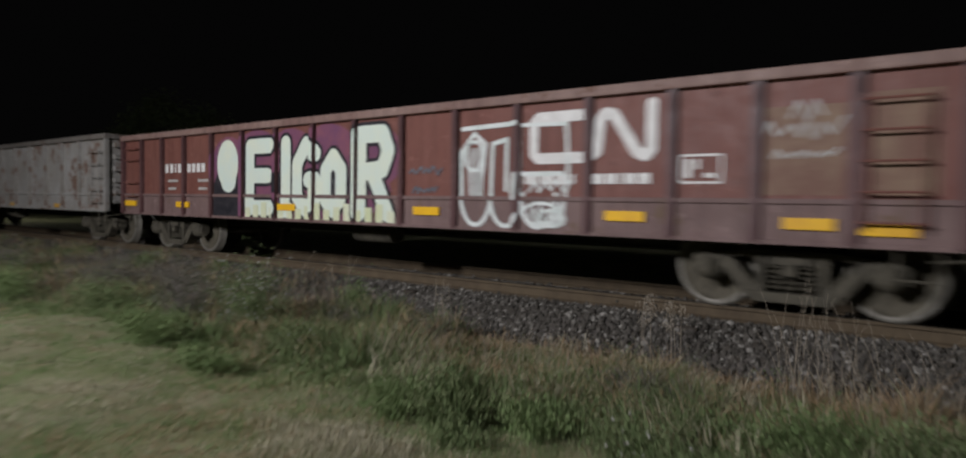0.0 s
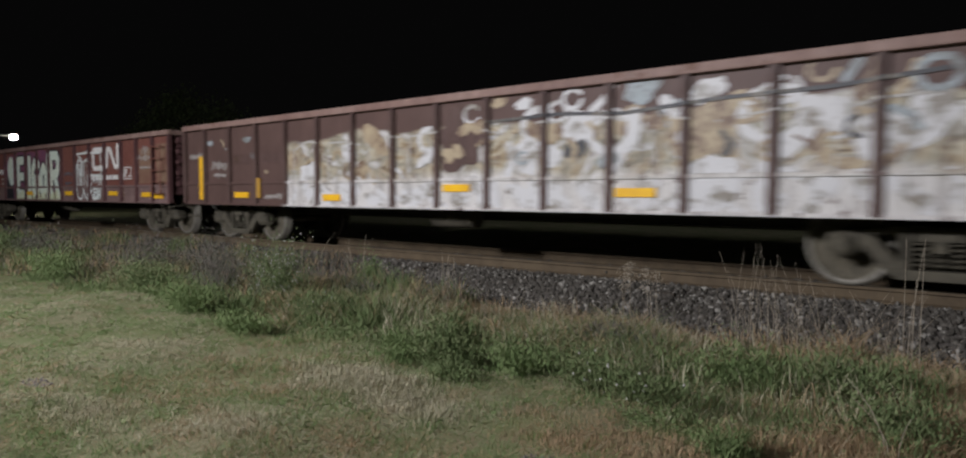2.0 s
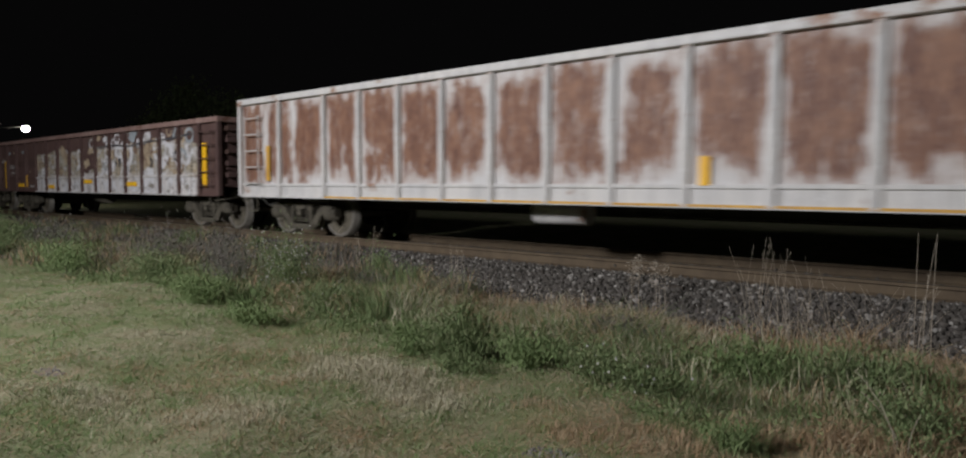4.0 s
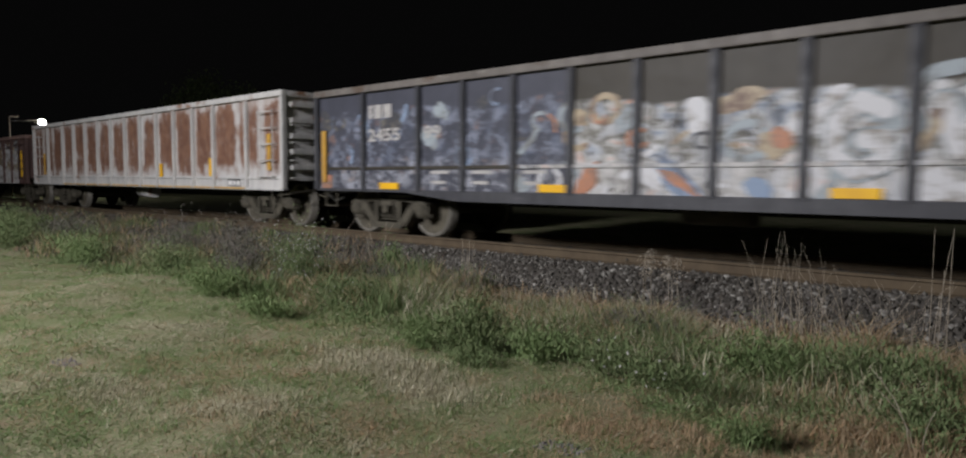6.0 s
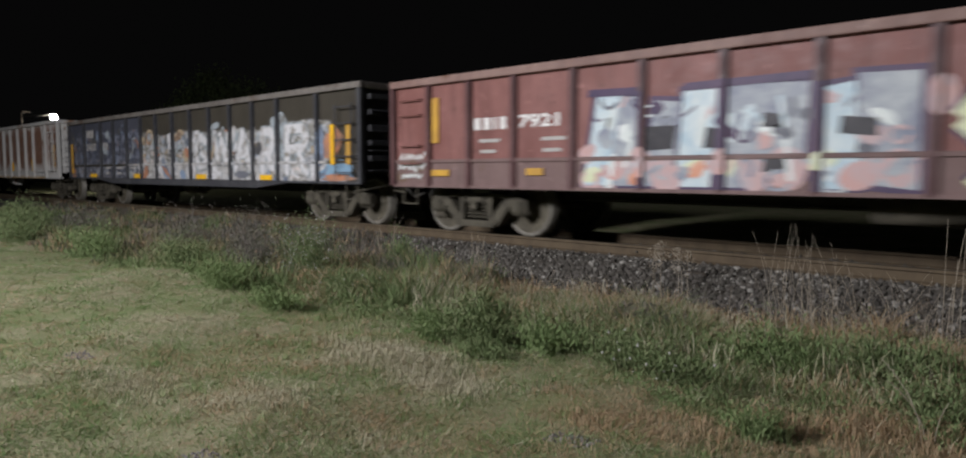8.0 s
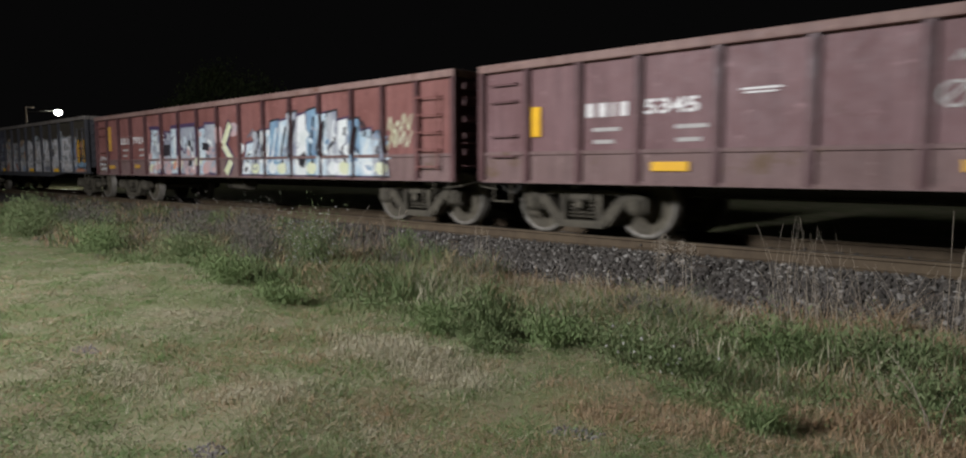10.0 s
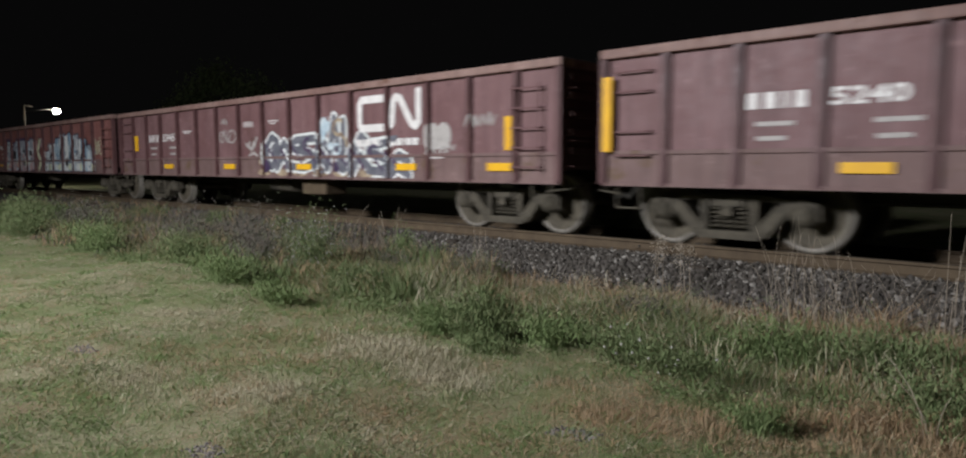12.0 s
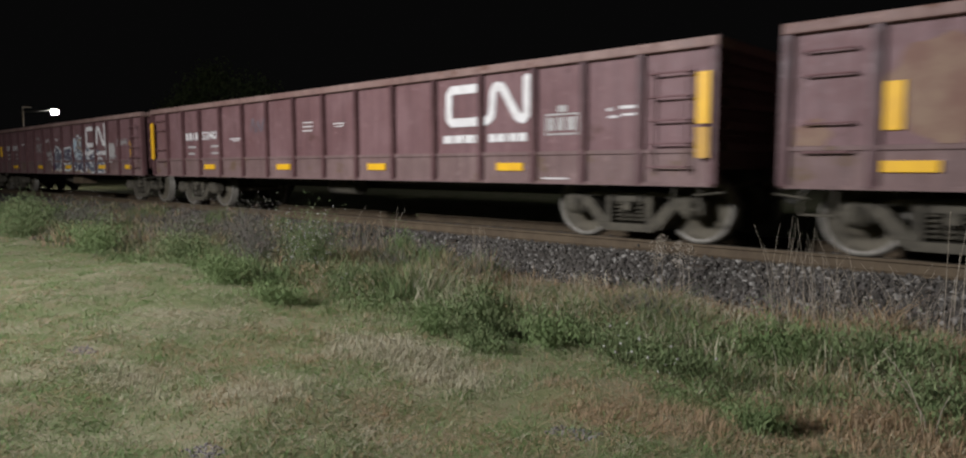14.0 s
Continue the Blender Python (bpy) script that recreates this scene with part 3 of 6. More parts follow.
def old_mural(name, ground, x0, x1, top, tones, cover=0.5, low_white=0.0, scale=2.2):
    """Old paint with a faded mural on it: patches of flaking colour from x0 to x1 below a wavy top edge."""
    m, nodes, links, b = material(name, 0.55)
    co = nodes.new("ShaderNodeTexCoord").outputs["Object"]
    sep = nodes.new("ShaderNodeSeparateXYZ")
    links.new(co, sep.inputs[0])
    base = mixed(nodes, links, ramp(nodes, links, noise_node(nodes, links, co, 1.4, 5), 0.35, 0.65), ground, tuple(c * 1.25 for c in ground))
    wob = noise_node(nodes, links, co, 0.9, 2, 0.5)
    zed = maths(nodes, links, "ADD", sep.outputs[2], maths(nodes, links, "MULTIPLY", wob, 0.5))
    under_top = ramp(nodes, links, zed, top + 0.27, top + 0.21)
    exx = maths(nodes, links, "ADD", sep.outputs[0], maths(nodes, links, "MULTIPLY", wob, 0.6))
    inside = maths(nodes, links, "MULTIPLY", ramp(nodes, links, exx, x0 + 0.25, x0 + 0.35), ramp(nodes, links, exx, x1 + 0.4, x1 + 0.3))
    # colour fields
    field = nodes.new("ShaderNodeValToRGB")
    els = field.color_ramp.elements
    while len(els) < len(tones):
        els.new(0.5)
    for i, c in enumerate(tones):
        els[i].position = 0.30 + 0.40 * i / (len(tones) - 1)
        els[i].color = (*c, 1)
    big = nodes.new("ShaderNodeTexNoise")
    big.inputs["Scale"].default_value, big.inputs["Detail"].default_value = scale, 6.0
    big.inputs["Distortion"].default_value = 1.6
    links.new(co, big.inputs["Vector"])
    links.new(big.outputs["Fac"], field.inputs[0])
    col = field.outputs[0]
    lowmask = maths(nodes, links, "MULTIPLY", ramp(nodes, links, zed, 1.62, 1.45), low_white)
    col = mixed(nodes, links, lowmask, col, (0.62, 0.60, 0.58))
    # flaking
    flake = ramp(nodes, links, noise_node(nodes, links, co, 5.0, 8, 0.75), 0.62 - 0.3 * cover, 0.70 - 0.3 * cover)
    mask = maths(nodes, links, "MULTIPLY", maths(nodes, links, "MULTIPLY", under_top, inside), flake)
    col = mixed(nodes, links, mask, base, col)
    streak = ramp(nodes, links, noise_node(nodes, links, co, 1.0, 5, 0.7, (9.0, 9.0, 0.6)), 0.48, 0.75)
    col = mixed(nodes, links, maths(nodes, links, "MULTIPLY", streak, 0.75), col, tuple(c * 0.9 for c in ground))
    links.new(col, b.inputs["Base Color"])
    bump(nodes, links, b, noise_node(nodes, links, co, 1.7, 2), 0.6, 0.04)
    return m


MAT["mural_c"] = old_mural("faded_tan_mural", (0.095, 0.058, 0.05), 3.9, 14.9, 2.02,
                           [(0.10, 0.09, 0.085), (0.32, 0.24, 0.14), (0.50, 0.45, 0.35), (0.24, 0.22, 0.16), (0.56, 0.54, 0.51), (0.62, 0.61, 0.62)], 0.88, 0.95)
MAT["mural_e"] = old_mural("faded_slate_mural", (0.048, 0.042, 0.032), 5.0, 14.6, 1.98,
                           [(0.05, 0.055, 0.07), (0.30, 0.34, 0.40), (0.50, 0.50, 0.50), (0.16, 0.15, 0.12), (0.58, 0.57, 0.55), (0.55, 0.23, 0.12)], 0.8, 0.55)
MAT["mural_e_front"] = old_mural("faded_blue_mural", (0.058, 0.06, 0.075), 0.1, 5.6, 2.2,
                                 [(0.06, 0.068, 0.09), (0.12, 0.135, 0.18), (0.24, 0.26, 0.32), (0.10, 0.105, 0.13), (0.36, 0.20, 0.14)], 0.5, 0.25, 1.8)


def panel_rust(name, paint, rust, deep, first, pitch):
    """White paint eaten away by rust in the middle of each plate, sound along the stakes and the sill."""
    m, nodes, links, b = material(name, 0.6)
    co = nodes.new("ShaderNodeTexCoord").outputs["Object"]
    sep = nodes.new("ShaderNodeSeparateXYZ")
    links.new(co, sep.inputs[0])
    u = maths(nodes, links, "FRACT", maths(nodes, links, "DIVIDE", maths(nodes, links, "SUBTRACT", sep.outputs[0], first), pitch), 0.0)
    side = maths(nodes, links, "ABSOLUTE", maths(nodes, links, "SUBTRACT", u, 0.5), 0.0)
    mid = maths(nodes, links, "MULTIPLY", ramp(nodes, links, side, 0.47, 0.28), ramp(nodes, links, sep.outputs[2], 1.05, 1.45))
    mid = maths(nodes, links, "MULTIPLY", mid, ramp(nodes, links, sep.outputs[2], 2.75, 2.35))
    grain = noise_node(nodes, links, co, 3.4, 9, 0.78, (1.5, 1.0, 0.42))
    large = noise_node(nodes, links, co, 0.8, 3)
    level = maths(nodes, links, "ADD", maths(nodes, links, "MULTIPLY", mid, 0.25), maths(nodes, links, "ADD", maths(nodes, links, "MULTIPLY", grain, 0.95), maths(nodes, links, "MULTIPLY", large, 0.60)))
    stain = ramp(nodes, links, level, 0.72, 0.93)
    eaten = ramp(nodes, links, level, 0.85, 0.94)
    streak = ramp(nodes, links, noise_node(nodes, links, co, 1.0, 5, 0.7, (9.0, 9.0, 0.7)), 0.45, 0.75)
    col = mixed(nodes, links, maths(nodes, links, "MULTIPLY", streak, 0.35), paint, tuple(c * 0.6 for c in paint))
    col = mixed(nodes, links, maths(nodes, links, "MULTIPLY", stain, 0.6), col, rust)
    tone = mixed(nodes, links, ramp(nodes, links, noise_node(nodes, links, co, 7.0, 7, 0.8, (1.6, 1.0, 0.5)), 0.38, 0.62), deep, rust)
    flecks = ramp(nodes, links, noise_node(nodes, links, co, 9.0, 8, 0.8, (1.8, 1.0, 0.35)), 0.56, 0.62)
    eaten = maths(nodes, links, "MULTIPLY", eaten, maths(nodes, links, "SUBTRACT", 1.0, maths(nodes, links, "MULTIPLY", flecks, 0.75)))
    col = mixed(nodes, links, eaten, col, tone)
    links.new(col, b.inputs["Base Color"])
    bump(nodes, links, b, maths(nodes, links, "ADD", noise_node(nodes, links, co, 2.1, 3), maths(nodes, links, "MULTIPLY", grain, 0.12)), 0.6, 0.02)
    return m


MAT["white_rust"] = panel_rust("rusted_white_paint", (0.57, 0.56, 0.54), (0.27, 0.145, 0.09), (0.12, 0.058, 0.042), 2.90, 1.005)


def common_red(car, shape, number="", number_blocks=True, logo=True, web=True, strips=(2.9, 6.15, 9.2, 12.3)):
    L = shape["length"]
    for x in strips:
        reflector(car, shape, x, 0.945, 0.50, 0.115)
    if number_blocks:
        side_paint("number_mark", car, shape, marks(1.90, 1.65, (0.12, 0.12, 0.05, 0.12), 0.18, 0.075) + ([] if number else marks(2.79, 1.65, (0.13, 0.13, 0.13, 0.13), 0.17, 0.05)), MAT["lettering"], 2,
                   "white stencilled number blocks", False, True)
        if number:
            digits(car, shape, number, 2.78, 1.65, 0.19, 0.72, MAT["lettering"])
        side_paint("data_mark", car, shape, data_block(2.0, 1.46) + data_block(3.2, 1.46), MAT["lettering_old"], 2, "faded stencilled data lines", False, True)
    if logo:
        side_paint("emblem", car, shape, band_logo(11.20, 1.62, 1.72, 0.64, 0.135), MAT["lettering"], 4, "white bent-band emblem", False)
    if web:
        side_paint("slogan_mark", car, shape, marks(11.14, 1.37, (0.20, 0.20, 0.20, 0.04), 0.12, 0.03) + marks(12.12, 1.37, (0.14, 0.14, 0.04, 0.14, 0.15), 0.12, 0.03), MAT["lettering"], 4,
                   "row of white stencilled blocks", False, True)
    ladder(car, "ladder", L - 0.82, L - 0.34, [1.0 + 0.28 * k for k in range(5)], shape["rail_mat"])
    for z in (1.15, 1.45, 1.95, 2.2):
        b = bmesh.new()
        rod(b, (0.22, -1.58, z), (0.70, -1.58, z), 0.013, 6)
        rod(b, (0.22, -1.58, z), (0.22, -1.48, z), 0.012, 6)
        rod(b, (0.70, -1.58, z), (0.70, -1.48, z), 0.012, 6)
        part("grab_iron", b, shape["rail_mat"], car)


def letter_strokes(kind, x, z, w, h):
    """Rough outlines for sprayed block shapes."""
    f = {
        "three_bars": [[(0, 0), (0, 1), (1, 1)], [(0, 0.52), (0.8, 0.52)], [(0, 0), (1, 0)]],
        "post": [[(0.5, 0), (0.5, 1)]],
        "hook": [[(1, 0.85), (0.5, 1), (0, 0.7), (0, 0.2), (0.45, 0), (1, 0.12), (1, 0.45), (0.6, 0.45)]],
        "ring": [[(0.5, 1), (0, 0.75), (0, 0.2), (0.5, 0), (1, 0.2), (1, 0.75), (0.5, 1)]],
        "kick": [[(0, 0), (0, 1), (0.8, 1), (1, 0.78), (0.8, 0.55), (0.1, 0.52)], [(0.45, 0.5), (1, 0)]],
        "wave": [[(0, 0.9), (0.25, 0.1), (0.5, 0.85), (0.75, 0.1), (1, 0.95)]],
        "arrow": [[(0, 0.15), (0.6, 0.85), (1, 0.6)], [(0.2, 0.0), (0.55, 0.4), (1, 0.1)]],
        "snake": [[(1, 1), (0.2, 0.95), (0, 0.7), (0.9, 0.45), (1, 0.2), (0.6, 0), (0, 0.05)]],
        "tent": [[(0, 0), (0.5, 1), (1, 0)], [(0.22, 0.4), (0.8, 0.4)]],
    }[kind]
    return [[(x + px * w, z + pz * h) for px, pz in line] for line in f]


def mural(car, shape, letters, fill, outline, weight, edge, layer=0, fill_name="graffiti_fill", label_fill="", label_edge="", low=None):
    """Sprayed block shapes: a dark outline with a lighter fill over it."""
    for kind, x, z, w, h in letters:
        a, b, c = [], [], []
        for line in letter_strokes(kind, x, z, w, h):
            a += stroke(line, weight + 2 * edge)
            b += stroke(line, weight)
            c += stroke(line, weight * 0.35)
        side_paint("graffiti_outline", car, shape, a, outline, layer, label_edge)
        side_paint(fill_name, car, shape, b, fill, layer + 1, label_fill)
        if low:
            side_paint("graffiti_shine", car, shape, c, low, layer + 2)


def scribble(x, z, w, h, seed, n=9):
    rng = random.Random(seed)
    pts = [(x + w * (i + rng.uniform(-0.4, 0.4)) / n, z + h * (0.5 + (0.5 if i % 2 else -0.5) * rng.uniform(0.3, 1))) for i in range(n + 1)]
    return stroke(pts, 0.03)


RED_Z0, RED_Z1 = 0.763, 2.503

# wagon 1: grey-white, leading in view
car_a, sh = gondola("dirty grey-white gondola wagon with rusty side panels", -33.65, 15.75, [1.0 + 1.1 * k for k in range(13)], 0.78, 2.62, MAT["grey_white"], MAT["grey_white"], MAT["chord_grey"],
                    MAT["grey_white"])
for x in (3.0, 9.4, 12.6):
    reflector(car_a, sh, x, 0.84, 0.45, 0.10, True)
ladder(car_a, "ladder", 14.95, 15.5, [1.0 + 0.3 * k for k in range(5)], MAT["grey_white"])
WAGONS.append((car_a, -33.65))

# wagon 2: red with a large white mural
L = 15.80
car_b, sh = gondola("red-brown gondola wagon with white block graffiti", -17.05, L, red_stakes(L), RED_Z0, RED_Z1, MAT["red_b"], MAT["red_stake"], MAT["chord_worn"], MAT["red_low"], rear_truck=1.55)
sh["rail_mat"] = MAT["red_b"]
common_red(car_b, sh, strips=(0.12, 2.4, 5.9, 9.2, 12.3))
reflector(car_b, sh, 14.27, 0.915, 0.47, 0.115)
reflector(car_b, sh, 14.94, 0.88, 0.47, 0.115)
cloud = []
for x, z, a, bb in ((4.3, 1.75, 0.6, 0.55), (5.2, 1.95, 0.7, 0.42), (6.2, 1.85, 0.7, 0.5), (7.2, 1.95, 0.7, 0.42), (8.2, 1.8, 0.75, 0.52), (5.0, 1.3, 1.0, 0.5), (7.5, 1.3, 1.2, 0.5)):
    cloud += ellipse(x, z, a, bb)
side_paint("graffiti_cloud", car_b, sh, cloud, MAT["spray_violet"], 0, "dark violet sprayed cloud")
side_paint("graffiti_shadow", car_b, sh, rect(3.78, 4.74, 0.8, 1.45) + ellipse(4.25, 1.35, 0.45, 0.35) + rect(5.7, 6.6, 1.25, 1.6), MAT["spray_black"], 1, "black sprayed patch")
side_paint("graffiti_circle", car_b, sh, ellipse(4.27, 1.78, 0.36, 0.46) + ellipse(4.3, 1.45, 0.25, 0.2), MAT["spray_mint"], 2, "pale mint sprayed oval")
mural(car_b, sh, [("three_bars", 5.02, 0.98, 0.70, 1.10), ("post", 5.85, 0.95, 0.5, 1.15), ("hook", 6.42, 0.98, 0.50, 1.08), ("ring", 7.18, 0.98, 0.38, 0.85), ("kick", 8.02, 0.95, 0.62, 1.2)],
      MAT["spray_mint"], MAT["spray_black"], 0.27, 0.055, 3, "graffiti_fill", "pale mint sprayed block shapes", "black sprayed outline")
side_paint("graffiti_drip", car_b, sh, [p for k in range(16) for p in rect(4.9 + 0.25 * k, 5.06 + 0.25 * k, 0.80, 0.98 + 0.05 * (k % 3))], MAT["spray_lime"], 6, "cream sprayed lower edge", True, True)
line = []
for k in (0, 1, 2):
    line += stroke(arc(10.35 + 0.5 * k, 1.25, 0.26, 0.42, 180, 360), 0.06)
line += stroke([(10.1, 1.2), (10.08, 1.8), (10.3, 2.05), (10.5, 1.9), (10.45, 1.5)], 0.06) + stroke([(10.1, 2.12), (11.05, 2.15), (11.06, 1.3)], 0.06)
line += stroke([(10.6, 1.25), (10.62, 1.9), (10.85, 1.95), (10.85, 1.3)], 0.06) + stroke([(11.0, 1.2), (11.02, 1.5), (11.7, 1.5)], 0.06)
line += stroke(arc(11.4, 1.0, 0.28, 0.14, 0, 360), 0.045) + stroke(arc(11.55, 0.95, 0.2, 0.1, 0, 360), 0.045) + stroke(arc(10.3, 1.75, 0.16, 0.2, 0, 360), 0.045)
line += scribble(11.2, 1.25, 0.6, 0.2, 61, 7) + scribble(11.2, 0.85, 0.55, 0.3, 62, 8)
line += stroke([(11.75, 2.1), (11.78, 1.5), (11.7, 0.9)], 0.05) + stroke([(11.1, 2.12), (11.75, 2.1)], 0.05)
for k in range(5):
    line += stroke([(10.25 + 0.05 * k, 1.2), (10.18 + 0.07 * k, 1.85)], 0.03)
side_paint("graffiti_tag", car_b, sh, line, MAT["spray_white"], 5, "thin white sprayed outlines")
side_paint("graffiti_tag", car_b, sh, scribble(9.1, 1.5, 0.6, 0.14, 4) + scribble(9.15, 1.25, 0.5, 0.1, 5), MAT["spray_grey"], 4)
side_paint("dusty_patch", car_b, sh, rect(14.08, 14.80, 1.25, 2.12), MAT["dusty_tan"], 0, "tan dusty patch on the plate", False)
side_paint("dusty_patch", car_b, sh, rect(15.02, 15.55, 1.25, 2.2), MAT["dusty_tan"], 0, "tan dusty patch on the plate", False)
side_paint("data_panel", car_b, sh, stroke([(13.20, 1.38), (13.64, 1.38), (13.64, 1.67), (13.20, 1.67), (13.20, 1.38)], 0.025, False) + rect(13.25, 13.32, 1.43, 1.63) + rect(13.36, 13.40, 1.52, 1.63)
           + rect(13.46, 13.58, 1.43, 1.48), MAT["lettering"], 3, "small white outlined data box")
side_paint("graffiti_tag", car_b, sh, scribble(14.05, 1.78, 0.75, 0.22, 8) + scribble(14.15, 1.6, 0.6, 0.1, 9) + scribble(14.3, 1.95, 0.3, 0.3, 10, 4), MAT["lettering_old"], 3, "pale sprayed scribble")
WAGONS.append((car_b, -17.05))

# wagon 3: old brown with a weathered mural
L = 15.93
car_c, sh = gondola("weathered brown gondola wagon with flaking tan and white mural", -0.52, L, [0.9 + 1.01 * k for k in range(15)], RED_Z0, 2.52, MAT["mural_c"], MAT["brown"], MAT["chord_worn"],
                    MAT["mural_c"], 1.22)
reflector(car_c, sh, 0.67, 0.87, 0.14, 0.95, y=-1.51)
reflector(car_c, sh, 2.1, 0.92, 0.52, 0.115)
reflector(car_c, sh, 2.98, 0.92, 0.10, 0.40, True, -1.525)
reflector(car_c, sh, 5.10, 0.88, 0.50, 0.115)
reflector(car_c, sh, 8.10, 1.04, 0.55, 0.11)
reflector(car_c, sh, 11.1, 0.97, 0.55, 0.115)
reflector(car_c, sh, 15.22, 0.96, 0.16, 1.0, y=-1.525)
rng = random.Random(3)
outl = []
for k in range(10):
    x0 = 4.1 + k * 1.05
    outl += stroke([(x0 + rng.uniform(0, 0.2), 1.25 + rng.uniform(-0.2, 0.2)), (x0 + 0.1, 1.85 + rng.uniform(-0.1, 0.1)), (x0 + 0.5, 1.98 + rng.uniform(-0.1, 0.05)),
                    (x0 + 0.95, 1.95 + rng.uniform(-0.15, 0.05))], 0.03)
side_paint("graffiti_outline", car_c, sh, outl, MAT["lettering_old"], 1, "pale weathered outline")
burner(car_c, sh, 9.05, 14.7, 1.45, 2.12, ("worn_white", "worn_white", "worn_white", "worn_tan"), 71, 22, 0.42, 0, "flaking white sprayed shape")
burner(car_c, sh, 9.1, 14.6, 1.28, 1.9, ("worn_dark", "worn_tan", "worn_tan", "worn_grey"), 72, 24, 0.17, 3, "worn dark sprayed shape")
burner(car_c, sh, 4.0, 7.9, 1.3, 1.95, ("worn_tan", "worn_tan", "worn_white"), 73, 8, 0.36, 0, "flaking tan sprayed shape")
burner(car_c, sh, 4.0, 7.9, 1.4, 1.9, ("worn_tan", "worn_white"), 74, 6, 0.2, 3, "worn sprayed shape")
burner(car_c, sh, 4.0, 14.7, 0.82, 1.12, ("worn_white",), 75, 30, 0.36, 0, "flaking white sprayed shape")
side_paint("bare_patch", car_c, sh, [ragged(8.42, 1.80, 0.42, 0.46, 0.1, random.Random(9))], MAT["brown"], 4, "bare brown patch in the mural")
burner(car_c, sh, 9.1, 14.7, 1.9, 2.36, ("worn_white", "worn_white", "worn_tan", "worn_grey"), 76, 20, 0.26, 0, "flaking white sprayed shape")
burner(car_c, sh, 8.1, 9.0, 1.3, 2.2, ("worn_tan", "worn_tan", "worn_white"), 77, 6, 0.2, 5, "flaking tan sprayed shape")
burner(car_c, sh, 0.3, 3.6, 1.3, 2.2, ("worn_tan", "brown", "worn_grey"), 78, 7, 0.14, 0, "faint worn sprayed shape")
side_paint("graffiti_line", car_c, sh, stroke([(9.0, 2.05), (10.2, 2.08), (11.2, 2.02), (12.4, 2.10), (13.6, 2.12), (14.6, 2.2)], 0.045), MAT["worn_dark"], 6, "thin dark sprayed line")
side_paint("graffiti_tag", car_c, sh, scribble(1.15, 1.5, 0.6, 0.2, 14) + scribble(1.2, 1.35, 0.5, 0.1, 15) + scribble(0.2, 1.75, 0.5, 0.15, 16) + scribble(3.2, 0.9, 0.6, 0.1, 17), MAT["lettering_old"], 2,
           "pale sprayed scribble")
side_paint("number_mark", car_c, sh, marks(2.05, 1.62, (0.18, 0.18, 0.18), 0.2, 0.05) + marks(3.05, 1.62, (0.16, 0.16, 0.16, 0.16), 0.2, 0.05), MAT["brown"], 2, "faint old number blocks", False, True)
ladder(car_c, "ladder", L - 0.80, L - 0.25, [1.0 + 0.3 * k for k in range(5)], MAT["brown"])
WAGONS.append((car_c, -0.52))

# wagon 4: white and rust, a little taller
L = 15.85
D_ST = [1.45] + [2.90 + 1.005 * k for k in range(11)] + [14.40]
car_d, sh = gondola("tall white gondola wagon with large rust patches", 16.29, L, D_ST, 0.765, 2.785, MAT["white_rust"], MAT["white"], MAT["white"], MAT["white"], 1.02)
for x, z, h in ((10.12, 1.03, 0.34), (12.75, 1.05, 0.42), (15.25, 1.18, 0.75), (1.0, 1.1, 0.7)):
    reflector(car_d, sh, x, z, 0.12, h, x > 15 or x < 2, -1.515)
bm = box_mesh(2.9, 14.4, -1.552, -1.54, 0.78, 0.812)
part("sill_stripe", bm, MAT["yellow_old"], car_d, "dull yellow stripe along the sill")
side_paint("data_panel", car_d, sh, rect(13.55, 14.10, 0.83, 0.985), MAT["spray_black"], 1)
side_paint("data_mark", car_d, sh, marks(13.58, 0.85, (0.16, 0.10, 0.16), 0.11, 0.04), MAT["lettering"], 2, "white stencilled data blocks", False, True)
ladder(car_d, "ladder", L - 0.85, L - 0.30, [1.05 + 0.33 * k for k in range(5)], MAT["white"])
ladder(car_d, "ladder", 0.30, 0.80, [1.05 + 0.33 * k for k in range(5)], MAT["white"])
WAGONS.append((car_d, 16.29))

# wagon 5: slate grey with a faded mural and a deep sill
L = 15.65
E_ST = [1.40] + [2.82 + 1.0 * k for k in range(11)] + [14.25]
car_e, sh = gondola("slate-grey gondola wagon with faded colourful mural", 33.28, L, E_ST, 0.79, 2.64, MAT["mural_e"], MAT["grey_blue"], MAT["chord_grey"], MAT["mural_e"], 1.20, 0.12)
for ob in car_e.children:
    if ob.name.startswith(("side_panel", "lower_plate")) and ob.data.vertices[0].co.x < 5.5:
        ob.data.materials[0] = MAT["mural_e_front"]
for x in (1.85, 5.30, 9.10, 12.10):
    reflector(car_e, sh, x, 0.84, 0.48, 0.11)
reflector(car_e, sh, 14.72, 1.15, 0.12, 0.75, False, -1.525)
reflector(car_e, sh, 15.22, 1.15, 0.12, 0.75, True, -1.525)
reflector(car_e, sh, 0.2, 0.95, 0.12, 0.95, True, -1.525)
side_paint("number_mark", car_e, sh, marks(1.52, 2.06, (0.10, 0.20, 0.20), 0.23, 0.05),
           MAT["lettering_old"], 2, "faded white stencilled number blocks", False, True)
digits(car_e, sh, "2455", 1.50, 1.66, 0.22, 0.84, MAT["lettering_old"], "faded white stencilled number")
digits(car_e, sh, "99", 2.92, 1.66, 0.22, 0.40, MAT["lettering_old"], "faded white stencilled number")
